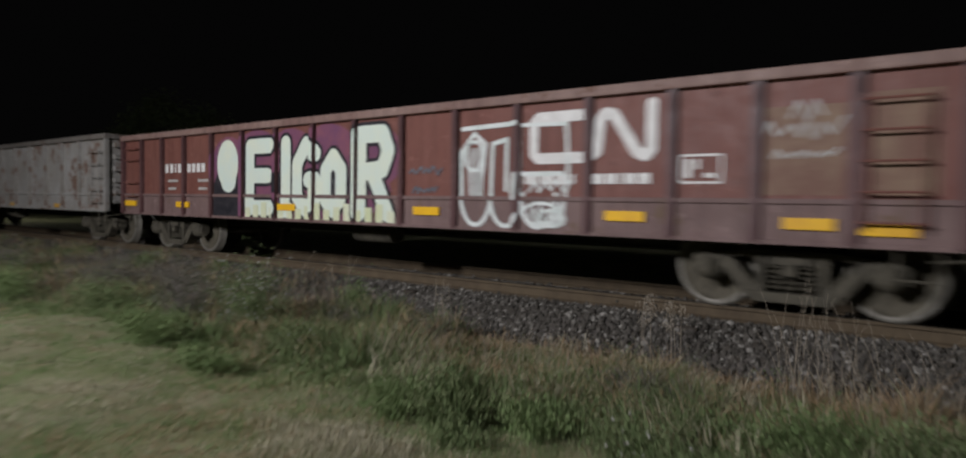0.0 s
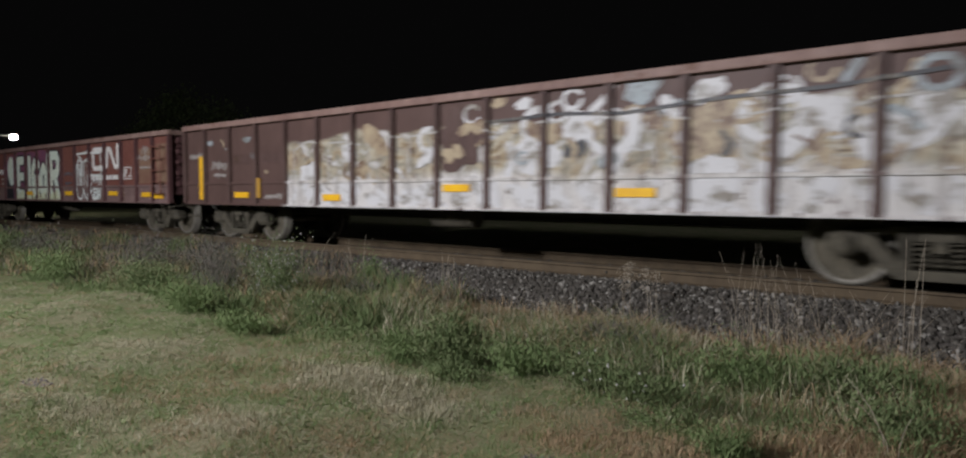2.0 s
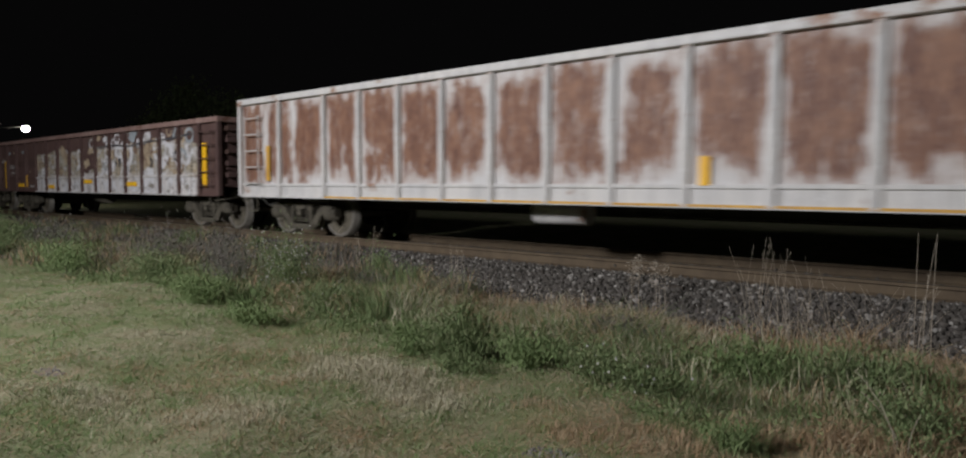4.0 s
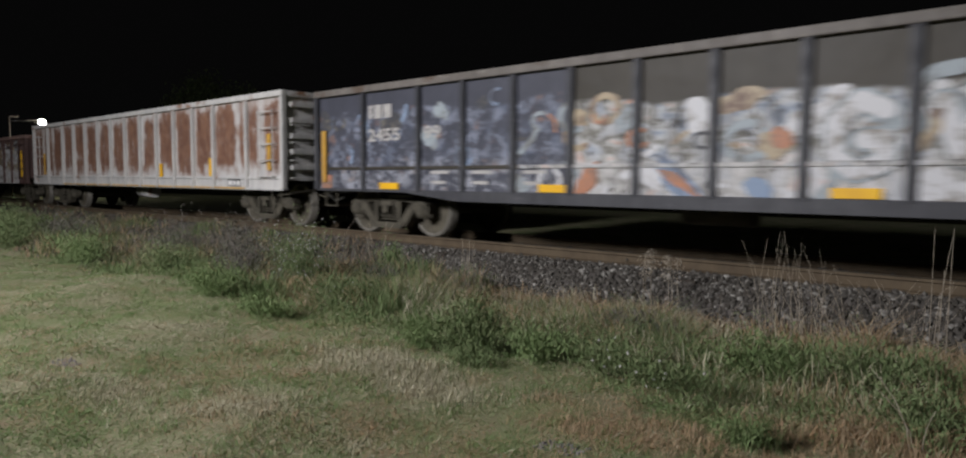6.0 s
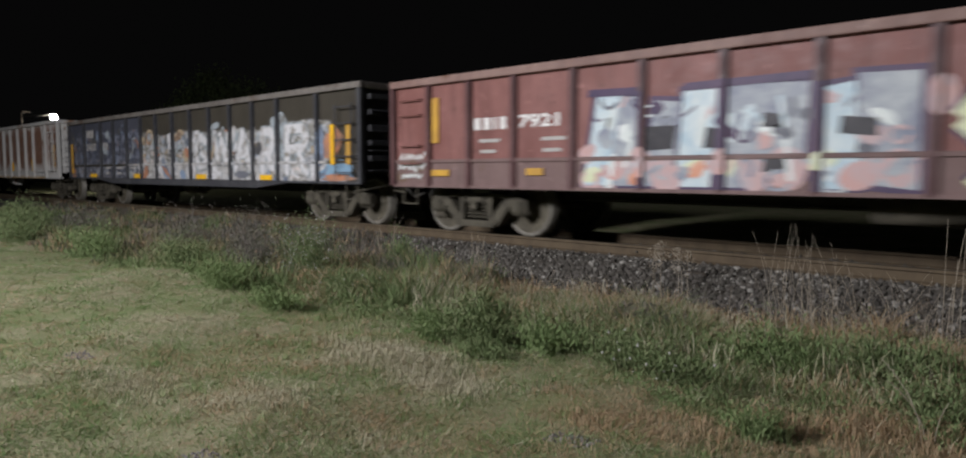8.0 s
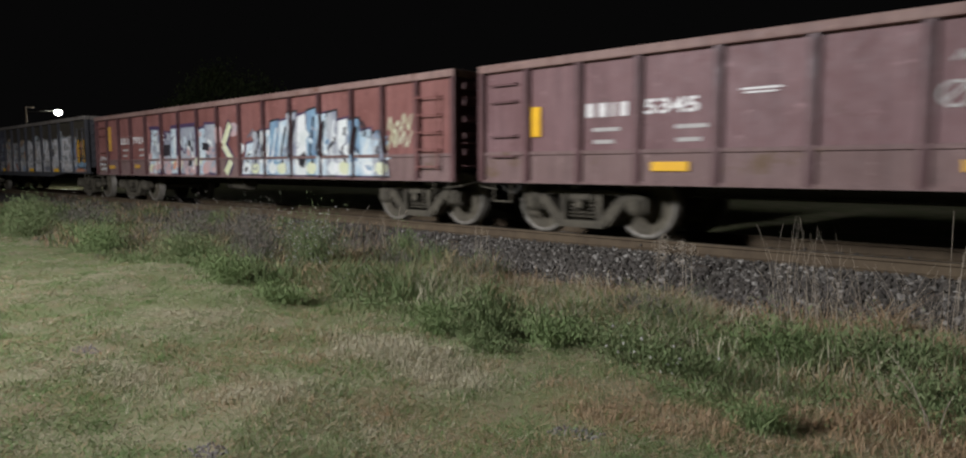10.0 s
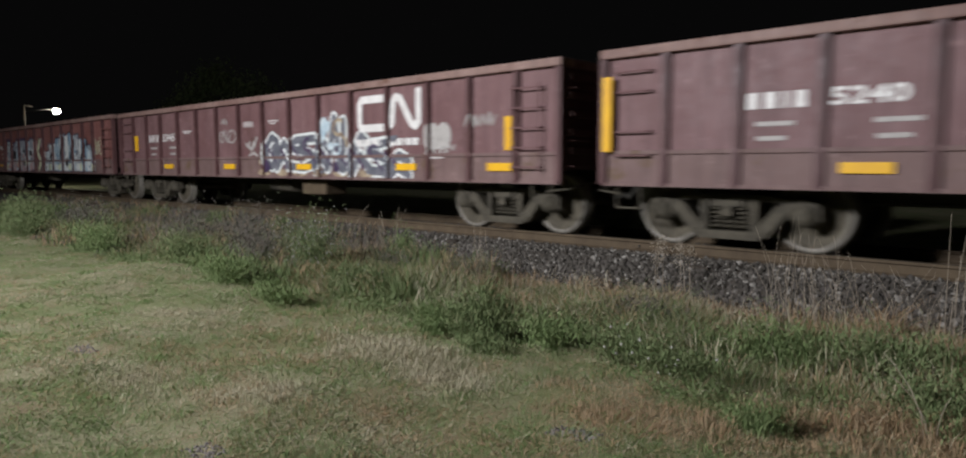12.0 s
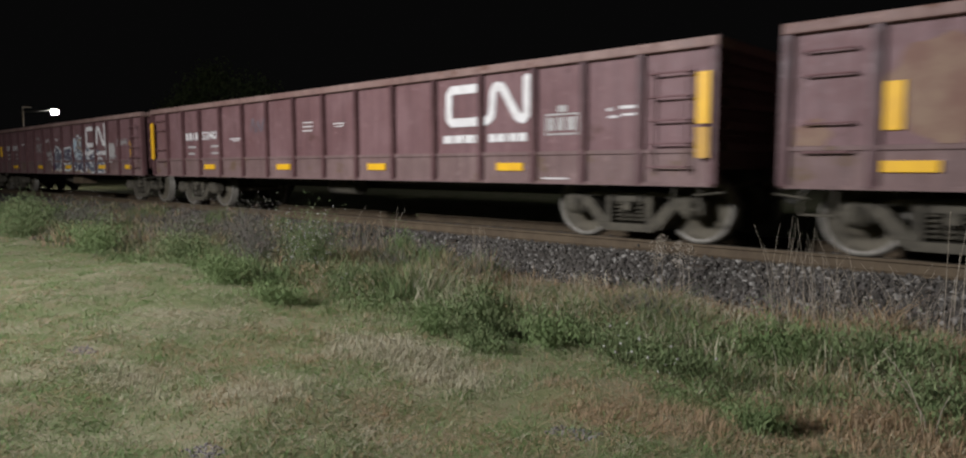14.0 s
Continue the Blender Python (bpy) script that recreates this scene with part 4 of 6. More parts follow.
side_paint("data_mark", car_e, sh, data_block(3.1, 1.1) + data_block(4.0, 1.1) + data_block(5.0, 1.1), MAT["lettering_old"], 2, "faded stencilled data lines", False, True)
burner(car_e, sh, 8.9, 14.0, 1.35, 1.88, ("worn_white", "worn_white", "worn_grey"), 61, 24, 0.42, 0, "flaking white sprayed shape")
burner(car_e, sh, 9.0, 14.3, 1.25, 1.75, ("worn_dark", "worn_tan", "worn_grey"), 62, 14, 0.22, 3, "worn dark sprayed shape")
burner(car_e, sh, 4.9, 8.8, 1.25, 1.95, ("worn_grey", "worn_tan", "worn_white", "worn_grey"), 163, 12, 0.30, 0, "flaking grey and tan sprayed shape")
burner(car_e, sh, 4.9, 8.8, 1.3, 1.9, ("worn_orange", "worn_dark", "worn_tan"), 164, 9, 0.18, 3, "worn sprayed shape")
burner(car_e, sh, 0.2, 4.6, 1.3, 2.3, ("worn_blue", "worn_dark", "worn_grey", "worn_dark", "worn_blue", "worn_orange"), 67, 12, 0.24, 0, "faded blue sprayed shape")
burner(car_e, sh, 4.9, 15.4, 0.82, 1.1, ("worn_white", "worn_white", "worn_blue", "worn_grey"), 66, 26, 0.26, 0, "flaking white sprayed shape")
side_paint("graffiti_patch", car_e, sh, [ragged(6.1, 1.02, 0.25, 0.12, 0.9, rng)], MAT["worn_orange"], 4, "worn orange sprayed patch")
side_paint("graffiti_patch", car_e, sh, [ragged(7.4, 1.0, 0.42, 0.14, -0.6, rng)], MAT["worn_blue"], 3, "worn blue sprayed patch")
side_paint("graffiti_patch", car_e, sh, [ragged(7.4, 1.0, 0.30, 0.06, -0.6, rng)], MAT["worn_orange"], 4, "worn orange sprayed patch")
side_paint("graffiti_patch", car_e, sh, ellipse(11.3, 0.95, 0.32, 0.085), MAT["spray_grey"], 3, "slate sprayed oval")
side_paint("graffiti_patch", car_e, sh, [ragged(14.72, 1.55, 0.30, 0.28, 0.2, rng)], MAT["worn_orange"], 2, "worn orange sprayed patch")
side_paint("graffiti_patch", car_e, sh, [ragged(14.85, 1.0, 0.55, 0.22, 0.1, rng)], MAT["spray_blue"], 2, "blue sprayed patch")
side_paint("graffiti_patch", car_e, sh, [ragged(14.9, 0.9, 0.5, 0.07, 0.0, rng)], MAT["worn_orange"], 4, "worn orange sprayed patch")
side_paint("graffiti_patch", car_e, sh, [ragged(14.35, 1.5, 0.10, 0.4, 0.0, rng)], MAT["worn_blue"], 3, "worn blue sprayed patch")
# the large white letter forms
mural(car_e, sh, [("hook", 9.12, 1.12, 0.46, 0.72), ("wave", 10.05, 1.18, 0.70, 0.66), ("tent", 11.05, 1.10, 0.62, 0.78), ("kick", 12.20, 1.02, 0.42, 0.84), ("kick", 13.15, 1.02, 0.72, 0.86)],
      MAT["worn_white"], MAT["worn_grey"], 0.19, 0.035, 4, "graffiti_fill", "white sprayed letter form", "grey sprayed rim")
side_paint("graffiti_patch", car_e, sh, rect(0.15, 0.45, 0.84, 1.08), MAT["worn_orange"], 2, "worn orange sprayed patch")
ladder(car_e, "ladder", L - 0.70, L - 0.20, [1.0 + 0.3 * k for k in range(5)], MAT["grey_blue"])
WAGONS.append((car_e, 33.28))

# wagon 6: red with a blue, white and orange mural
L = 15.84
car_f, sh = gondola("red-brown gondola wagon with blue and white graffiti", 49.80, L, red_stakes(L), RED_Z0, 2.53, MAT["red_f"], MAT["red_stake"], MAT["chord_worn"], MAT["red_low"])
sh["rail_mat"] = MAT["red_f"]
common_red(car_f, sh, "7921", logo=False, web=False, strips=())
reflector(car_f, sh, 0.97, 1.48, 0.15, 0.72, True)
reflector(car_f, sh, 0.97, 0.95, 0.40, 0.10, True)
reflector(car_f, sh, 2.95, 0.97, 0.30, 0.10, True)
side_paint("graffiti_tag", car_f, sh, scribble(0.15, 1.15, 0.6, 0.2, 21) + scribble(0.12, 1.02, 0.65, 0.15, 22) + scribble(0.2, 0.9, 0.5, 0.1, 23), MAT["spray_white"], 2, "white sprayed scribble")


def swollen(poly, d):
    cx, cz = sum(p[0] for p in poly) / len(poly), sum(p[1] for p in poly) / len(poly)
    return [(x + d * (1 if x > cx else -1), z + d * (1 if z > cz else -1)) for x, z in poly]


rng = random.Random(86)
# first word: upright pale slabs with dark violet rims, black counters and a coral foot
slabs = [[(3.92, 0.84), (4.34, 0.84), (4.50, 2.00), (4.12, 2.02)], [(4.30, 0.84), (4.70, 0.84), (4.74, 1.96), (4.46, 1.98)], [(4.84, 0.84), (5.22, 0.84), (5.30, 1.86), (4.95, 1.90)],
         [(5.26, 0.84), (5.70, 0.84), (5.76, 1.98), (5.34, 1.98)], [(5.86, 0.84), (6.25, 0.84), (6.22, 2.02), (5.84, 2.02)], [(6.20, 0.98), (6.74, 0.98), (6.78, 1.98), (6.22, 2.0)],
         [(6.92, 0.84), (7.30, 0.84), (7.22, 1.95), (6.90, 1.9)], [(7.30, 0.90), (7.82, 0.84), (7.80, 2.0), (7.24, 2.02)]]
for q in slabs:
    side_paint("graffiti_outline", car_f, sh, [swollen(q, 0.06)], MAT["spray_violet_dark"], 0, "dark violet sprayed rim")
for k, q in enumerate(slabs):
    side_paint("graffiti_fill", car_f, sh, [q], MAT["spray_ash" if k % 3 else "spray_pale_blue"], 1, "pale grey-blue sprayed slab")
for q in ([(4.80, 1.28), (5.22, 1.30), (5.26, 1.58), (4.82, 1.58)], [(7.08, 1.42), (7.44, 1.38), (7.44, 1.56), (7.10, 1.60)], [(6.30, 1.02), (6.56, 1.02), (6.58, 1.22), (6.34, 1.22)], [(6.28, 1.52), (6.5, 1.50), (6.54, 1.64), (6.30, 1.68)],
          [(4.22, 1.50), (4.36, 1.50), (4.38, 1.72), (4.28, 1.72)], [(5.60, 1.30), (5.74, 1.30), (5.76, 1.52), (5.64, 1.55)]):
    side_paint("graffiti_shadow", car_f, sh, [q], MAT["spray_black"], 3, "black sprayed counter")
for k in range(11):
    x = 4.05 + 0.36 * k
    side_paint("graffiti_patch", car_f, sh, ellipse(x, 0.98 + 0.08 * (k % 3), 0.16 + 0.05 * (k % 2), 0.10 + 0.05 * (k % 4), 14, 0.3), MAT["spray_coral" if k % 4 else "spray_lime"], 2, "coral sprayed patch")
for k in range(12):
    x, z = rng.uniform(4.0, 7.7), rng.uniform(1.2, 1.9)
    side_paint("graffiti_shine", car_f, sh, stroke([(x, z), (x + rng.uniform(-0.1, 0.1), z - rng.uniform(0.2, 0.45))], rng.uniform(0.05, 0.10)), MAT["spray_pale_blue" if k % 2 else "spray_white"], 3, "pale sprayed highlight")
side_paint("graffiti_line", car_f, sh, stroke([(3.98, 2.05), (4.74, 2.03)], 0.10, False) + stroke([(5.34, 2.03), (6.80, 2.05)], 0.09, False), MAT["spray_violet_dark"], 4, "dark violet sprayed top edge")
burner(car_f, sh, 3.95, 7.8, 1.1, 1.95, ("spray_grey", "spray_violet_dark", "spray_white", "spray_ash", "spray_coral", "spray_pale_blue"), 87, 34, 0.15, 2, "small worn sprayed shape")
burner(car_f, sh, 3.95, 7.8, 0.85, 1.2, ("spray_coral", "spray_orange", "spray_ash", "spray_coral", "spray_lime"), 88, 20, 0.16, 2, "coral sprayed shape")
# the angular arrow between the two words
side_paint("graffiti_outline", car_f, sh, stroke([(8.52, 2.0), (8.16, 1.52), (8.56, 1.14), (8.28, 0.86)], 0.30, False), MAT["spray_violet_dark"], 1, "dark violet sprayed rim")
side_paint("graffiti_fill", car_f, sh, stroke([(8.50, 1.98), (8.14, 1.52), (8.54, 1.14), (8.26, 0.86)], 0.19, False), MAT["spray_lime"], 2, "pale lime sprayed zigzag")
side_paint("graffiti_patch", car_f, sh, ellipse(8.62, 1.85, 0.22, 0.16) + ellipse(7.98, 1.75, 0.12, 0.2), MAT["spray_coral"], 0, "coral sprayed haze")
# second word: a dome of leaning pale blue and white slabs with black strokes
for k in range(14):
    u = (k + 0.5) / 14
    x = 9.05 + 5.1 * u
    top = 1.28 + 0.78 * math.sin(math.pi * (0.08 + 0.84 * u)) + 0.08 * (k % 2)
    lean = 0.30 * (0.5 - u)
    q = [(x - 0.22, 0.84), (x + 0.20, 0.84), (x + 0.16 + lean, top), (x - 0.14 + lean, top - 0.04)]
    side_paint("graffiti_outline", car_f, sh, [swollen(q, 0.045)], MAT["spray_black" if k % 2 else "spray_violet_dark"], 0, "dark sprayed rim")
    side_paint("graffiti_fill", car_f, sh, [q], MAT[("spray_pale_blue", "spray_ash", "spray_white", "spray_blue")[k % 4]], 1, "pale blue sprayed slab")
    side_paint("graffiti_patch", car_f, sh, ellipse(x, 0.98, 0.17, 0.13), MAT[("spray_white", "spray_lime", "spray_pale_blue")[k % 3]], 2, "pale sprayed foot")
    side_paint("graffiti_stroke", car_f, sh, stroke([(x + 0.05, 1.0 + 0.1 * (k % 3)), (x - 0.06 + lean * 0.5, 1.28), (x + 0.10 + lean, top - 0.18)], 0.05 + 0.02 * (k % 3)), MAT["spray_black" if k % 3 else "spray_white"], 3, "sprayed stroke")
burner(car_f, sh, 9.0, 14.2, 0.9, 1.75, ("spray_pale_blue", "spray_white", "spray_grey", "spray_blue", "spray_ash", "spray_black"), 89, 44, 0.15, 3, "small worn sprayed shape")
side_paint("graffiti_tag", car_f, sh, scribble(14.15, 1.3, 0.6, 0.35, 25, 7) + scribble(14.15, 1.55, 0.6, 0.35, 26, 7), MAT["spray_lime"], 3, "lime sprayed scribble")
WAGONS.append((car_f, 49.80))

# wagon 7: red with a white and black arrow mural
L = 15.80
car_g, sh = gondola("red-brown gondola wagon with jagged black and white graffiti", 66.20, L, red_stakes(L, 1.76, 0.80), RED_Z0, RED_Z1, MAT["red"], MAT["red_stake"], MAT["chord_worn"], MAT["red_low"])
sh["rail_mat"] = MAT["red"]
common_red(car_g, sh, "5345")
reflector(car_g, sh, 0.98, 1.42, 0.16, 0.42)
reflector(car_g, sh, 14.76, 1.25, 0.16, 0.5)
reflector(car_g, sh, 14.42, 0.945, 0.5, 0.12)
side_paint("graffiti_tag", car_g, sh, stroke(arc(6.05, 1.68, 0.13, 0.12, 0, 360), 0.03) + stroke(arc(6.5, 1.68, 0.2, 0.14, 0, 360), 0.03) + stroke([(5.95, 1.6), (6.2, 1.82), (6.3, 1.55), (6.5, 1.75)], 0.03)
           + scribble(6.05, 1.95, 0.25, 0.14, 31, 5), MAT["lettering_old"], 3, "pale sprayed ring shapes")
side_paint("graffiti_tag", car_g, sh, stroke([(7.15, 1.5), (7.4, 1.35), (7.6, 1.62)], 0.06) + stroke([(7.3, 1.25), (7.5, 1.3), (7.7, 1.2)], 0.05) + scribble(7.2, 1.4, 0.4, 0.2, 33, 5), MAT["lettering_old"], 3,
           "pale sprayed bird-like shape")
side_paint("data_mark", car_g, sh, rect(4.0, 4.45, 1.86, 1.885) + rect(4.05, 4.4, 1.82, 1.84) + stroke([(7.05, 1.88), (7.45, 1.88), (7.45, 1.97), (7.05, 1.97), (7.05, 1.88)], 0.015, False)
           + rect(7.1, 7.4, 1.91, 1.94) + rect(8.1, 8.5, 1.95, 1.97) + rect(8.15, 8.4, 1.90, 1.92) + data_block(13.1, 1.3), MAT["lettering"], 2, "small white stencilled lines", False, True)
mural(car_g, sh, [("hook", 8.02, 1.0, 0.42, 0.62), ("arrow", 8.3, 0.98, 0.65, 0.60), ("snake", 8.95, 0.98, 0.85, 0.58), ("arrow", 9.75, 0.92, 0.5, 0.72), ("tent", 10.25, 0.98, 0.42, 0.95), ("post", 10.6, 0.95, 0.3, 0.9), ("arrow", 10.9, 0.90, 0.65, 0.78), ("snake", 11.5, 0.92, 0.55, 0.5), ("arrow", 11.95, 0.82, 0.65, 0.45)],
      MAT["spray_grey"], MAT["spray_white"], 0.15, 0.05, 1, "graffiti_fill", "slate sprayed jagged shapes", "white sprayed outline")
burner(car_g, sh, 8.0, 12.4, 0.9, 1.5, ("spray_violet_dark", "spray_grey", "spray_grey"), 91, 12, 0.18, 5, "small black or white sprayed shape")
burner(car_g, sh, 10.0, 10.9, 1.3, 1.85, ("spray_white", "worn_tan", "spray_pale_blue"), 92, 6, 0.2, 4, "pale sprayed shape")
part("equipment_box", box_mesh(8.95, 9.80, -1.25, -0.75, 0.44, 0.74, 0.03), MAT["rail_side"], car_g, "rust-coloured equipment box under the sill")
side_paint("graffiti_shine", car_g, sh, [p for k in range(9) for p in stroke([(8.0 + 0.5 * k, 1.45 - 0.02 * k), (8.4 + 0.5 * k, 1.1 - 0.02 * k)], 0.05)], MAT["spray_violet_dark"], 4, "black sprayed slashes")
side_paint("graffiti_patch", car_g, sh, [p for k in range(7) for p in ellipse(7.9 + 0.7 * k, 0.88, 0.28, 0.07)] + stroke([(7.75, 1.1), (7.9, 0.82)], 0.08), MAT["worn_tan"], 1, "tan dusty patch", True, True)
side_paint("graffiti_patch", car_g, sh, [p for x in (13.2, 13.45) for p in ellipse(x, 1.5, 0.17, 0.22)] + scribble(13.1, 1.2, 0.6, 0.2, 35), MAT["lettering_old"], 3, "pale sprayed blot")
side_paint("graffiti_tag", car_g, sh, scribble(14.0, 1.62, 0.55, 0.2, 36), MAT["lettering_old"], 3)
WAGONS.append((car_g, 66.20))

# wagons 8 and 9: clean red
L = 15.70
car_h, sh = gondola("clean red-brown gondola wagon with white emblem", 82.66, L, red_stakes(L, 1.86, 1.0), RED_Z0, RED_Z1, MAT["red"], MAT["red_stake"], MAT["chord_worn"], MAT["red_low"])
sh["rail_mat"] = MAT["red"]
common_red(car_h, sh, "5240")
reflector(car_h, sh, 0.06, 1.20, 0.13, 0.95, False, -1.585)
reflector(car_h, sh, 15.49, 1.50, 0.16, 0.60, False, -1.585)
reflector(car_h, sh, 15.49, 1.10, 0.16, 0.36, True, -1.585)
side_paint("data_mark", car_h, sh, rect(4.15, 4.6, 1.62, 1.645) + rect(4.25, 4.55, 1.58, 1.60) + rect(7.1, 7.45, 1.78, 1.80) + rect(7.1, 7.45, 1.70, 1.72) + rect(7.1, 7.45, 1.86, 1.88)
           + rect(8.15, 8.5, 1.80, 1.82) + rect(8.2, 8.45, 1.75, 1.77) + rect(14.2, 14.27, 1.72, 1.76) + rect(14.38, 14.62, 1.74, 1.78) + rect(14.22, 14.36, 1.63, 1.66) + rect(14.42, 14.62, 1.65, 1.68) + rect(13.15, 13.6, 0.83, 0.85), MAT["lettering"], 2, "small white stencilled lines", False, True)
side_paint("data_panel", car_h, sh, stroke([(13.2, 1.45), (13.75, 1.45), (13.75, 1.72), (13.2, 1.72), (13.2, 1.45)], 0.025, False) + rect(13.24, 13.34, 1.50, 1.68) + rect(13.40, 13.50, 1.50, 1.68)
           + rect(13.56, 13.70, 1.50, 1.68) + rect(13.4, 13.55, 1.75, 1.84), MAT["lettering_old"], 3, "small white outlined data box")
side_paint("graffiti_tag", car_h, sh, scribble(5.1, 1.7, 0.5, 0.35, 41, 5), MAT["spray_grey"], 2, "dark scuff marks")
WAGONS.append((car_h, 82.66))

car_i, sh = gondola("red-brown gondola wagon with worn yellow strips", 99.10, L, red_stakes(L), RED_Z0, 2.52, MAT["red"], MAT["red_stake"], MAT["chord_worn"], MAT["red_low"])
sh["rail_mat"] = MAT["red"]
common_red(car_i, sh, strips=(0.98, 4.2, 7.3, 10.4))
reflector(car_i, sh, 0.98, 1.36, 0.17, 0.48, False)
side_paint("dusty_patch", car_i, sh, [ragged(1.45, 1.75, 0.45, 0.5, 0.2, random.Random(5))], MAT["dusty_tan"], 1, "tan rust bloom on the plate", False)
side_paint("dusty_patch", car_i, sh, [ragged(0.3, 1.32, 0.2, 0.16, 0.0, random.Random(6))], MAT["dusty_tan"], 1, "tan rust bloom on the plate", False)
WAGONS.append((car_i, 99.10))

# ---------------- track ----------------


def rail(y, label):
    prof = [(-0.036, 0.0), (-0.037, -0.03), (-0.012, -0.045), (-0.009, -0.135), (-0.070, -0.155), (-0.073, -0.172), (0.073, -0.172), (0.070, -0.155), (0.009, -0.135), (0.012, -0.045),
            (0.037, -0.03), (0.036, 0.0), (0.02, 0.006), (-0.02, 0.006)]
    line = tagged(new("rail"), label, "rail", "rails of the line")
    n = len(prof)
    for k in range(-12, 12):
        bm = bmesh.new()
        xs = (-4.6 + 11.9 * k + 0.002, -4.6 + 11.9 * (k + 1) - 0.002)
        ends = [[bm.verts.new((x, y + py, pz - 0.006)) for py, pz in prof] for x in xs]
        for i in range(n):
            bm.faces.new((ends[0][i], ends[0][(i + 1) % n], ends[1][(i + 1) % n], ends[1][i]))
        bm.faces.new(ends[0])
        bm.faces.new(ends[1][::-1])
        bmesh.ops.recalc_face_normals(bm, faces=bm.faces)
        ob = part("rail_section", bm, MAT["rail_side"], line)
        ob.data.materials.append(MAT["rail_top"])
        for p in ob.data.polygons:
            if p.normal.z > 0.9 and p.center.z > -0.02:
                p.material_index = 1
    return line


near_rail = rail(RAIL_Y, "rusty steel rail with polished running surface")
rail(RAIL_Y + 1.505, "rusty steel rail with polished running surface")
# joint bar with bolts on the near rail
bm = box_mesh(-5.05, -4.15, RAIL_Y - 0.034, RAIL_Y - 0.012, -0.125, -0.05, 0.006)
joint = part("joint_bar", bm, MAT["rail_side"], near_rail)
for x in (-4.95, -4.55, -4.43):
    b = bmesh.new()
    rod(b, (x, RAIL_Y - 0.055, -0.088), (x, RAIL_Y - 0.03, -0.088), 0.016, 6)
    part("bolt", b, MAT["under"], joint)

plate_me = mesh_of(box_mesh(-0.09, 0.09, -0.17, 0.17, -0.186, -0.174), MAT["rail_side"], "tie_plate")
spike_me = mesh_of(box_mesh(-0.012, 0.012, -0.02, 0.02, -0.18, -0.145, 0.004), MAT["rail_side"], "rail_spike")
tie_me = mesh_of(box_mesh(-0.115, 0.115, -1.3, 1.3, -0.36, -0.185, 0.012), MAT["tie"], "sleeper")
first_tie = tagged(new("sleeper", tie_me), "dark creosoted timber sleeper under the rails", "railway sleeper", "sleepers of the line")
first_tie.location = (-40.0, TRACK_Y, 0)
for yy in (-0.75, 0.75):
    shared("tie_plate", plate_me, first_tie, pose(0, yy, 0))
    for dx, dy in ((-0.05, -0.085), (0.05, 0.085)):
        shared("rail_spike", spike_me, first_tie, pose(dx, yy + dy, 0))
for k in range(1, 116):
    copy_thing(first_tie, pose(-40.0 + 0.54 * k, TRACK_Y + random.uniform(-0.04, 0.04), random.uniform(-0.028, -0.012), 0, 0, random.uniform(-1, 1)))

# ---------------- ground ----------------
SHOULDER = 7.25


def ground_z(x, y):
    """Height of the ground: lawn, shallow ditch, ballast bank."""
    x, y = np.asarray(x, float), np.asarray(y, float)
    lawn = -0.50 + 0.035 * np.sin(x * 0.9 + 1.0) * np.cos(y * 0.8) + 0.02 * np.sin(x * 2.3 + y * 1.7) + 0.012 * np.sin(x * 5.1 - y * 4.3)
    edge = SHOULDER + 0.12 * np.sin(x * 1.3) + 0.07 * np.sin(x * 3.1 + 1.0)
    up = np.clip((y - edge) / 0.85, 0, 1)
    down = np.clip((TRACK_Y + 2.9 - y) / 1.2, 0, 1)
    k = np.minimum(up * up * (3 - 2 * up), down)
    return lawn + (-0.195 - lawn) * k


def ground_grid():
    def axis(fine0, fine1, step, reach):
        mid = list(np.arange(fine0, fine1 + step / 2, step))
        lo, hi, d = [fine0], [fine1], step
        while lo[-1] > -reach:
            d *= 1.35
            lo.append(lo[-1] - d)
            hi.append(hi[-1] + d)
        return np.array(lo[:0:-1] + mid + hi[1:])
    xs, ys = axis(-26.0, 4.0, 0.16, 900.0), axis(-1.0, 13.0, 0.12, 900.0)
    gx, gy = np.meshgrid(xs, ys)
    gz = ground_z(gx, gy)
    v = np.stack([gx, gy, gz], -1).reshape(-1, 3)
    nx = len(xs)
    i = (np.arange(len(ys) - 1)[:, None] * nx + np.arange(nx - 1)[None]).ravel()
    t = np.concatenate([np.stack([i, i + 1, i + nx + 1], 1), np.stack([i, i + nx + 1, i + nx], 1)])
    return v, t


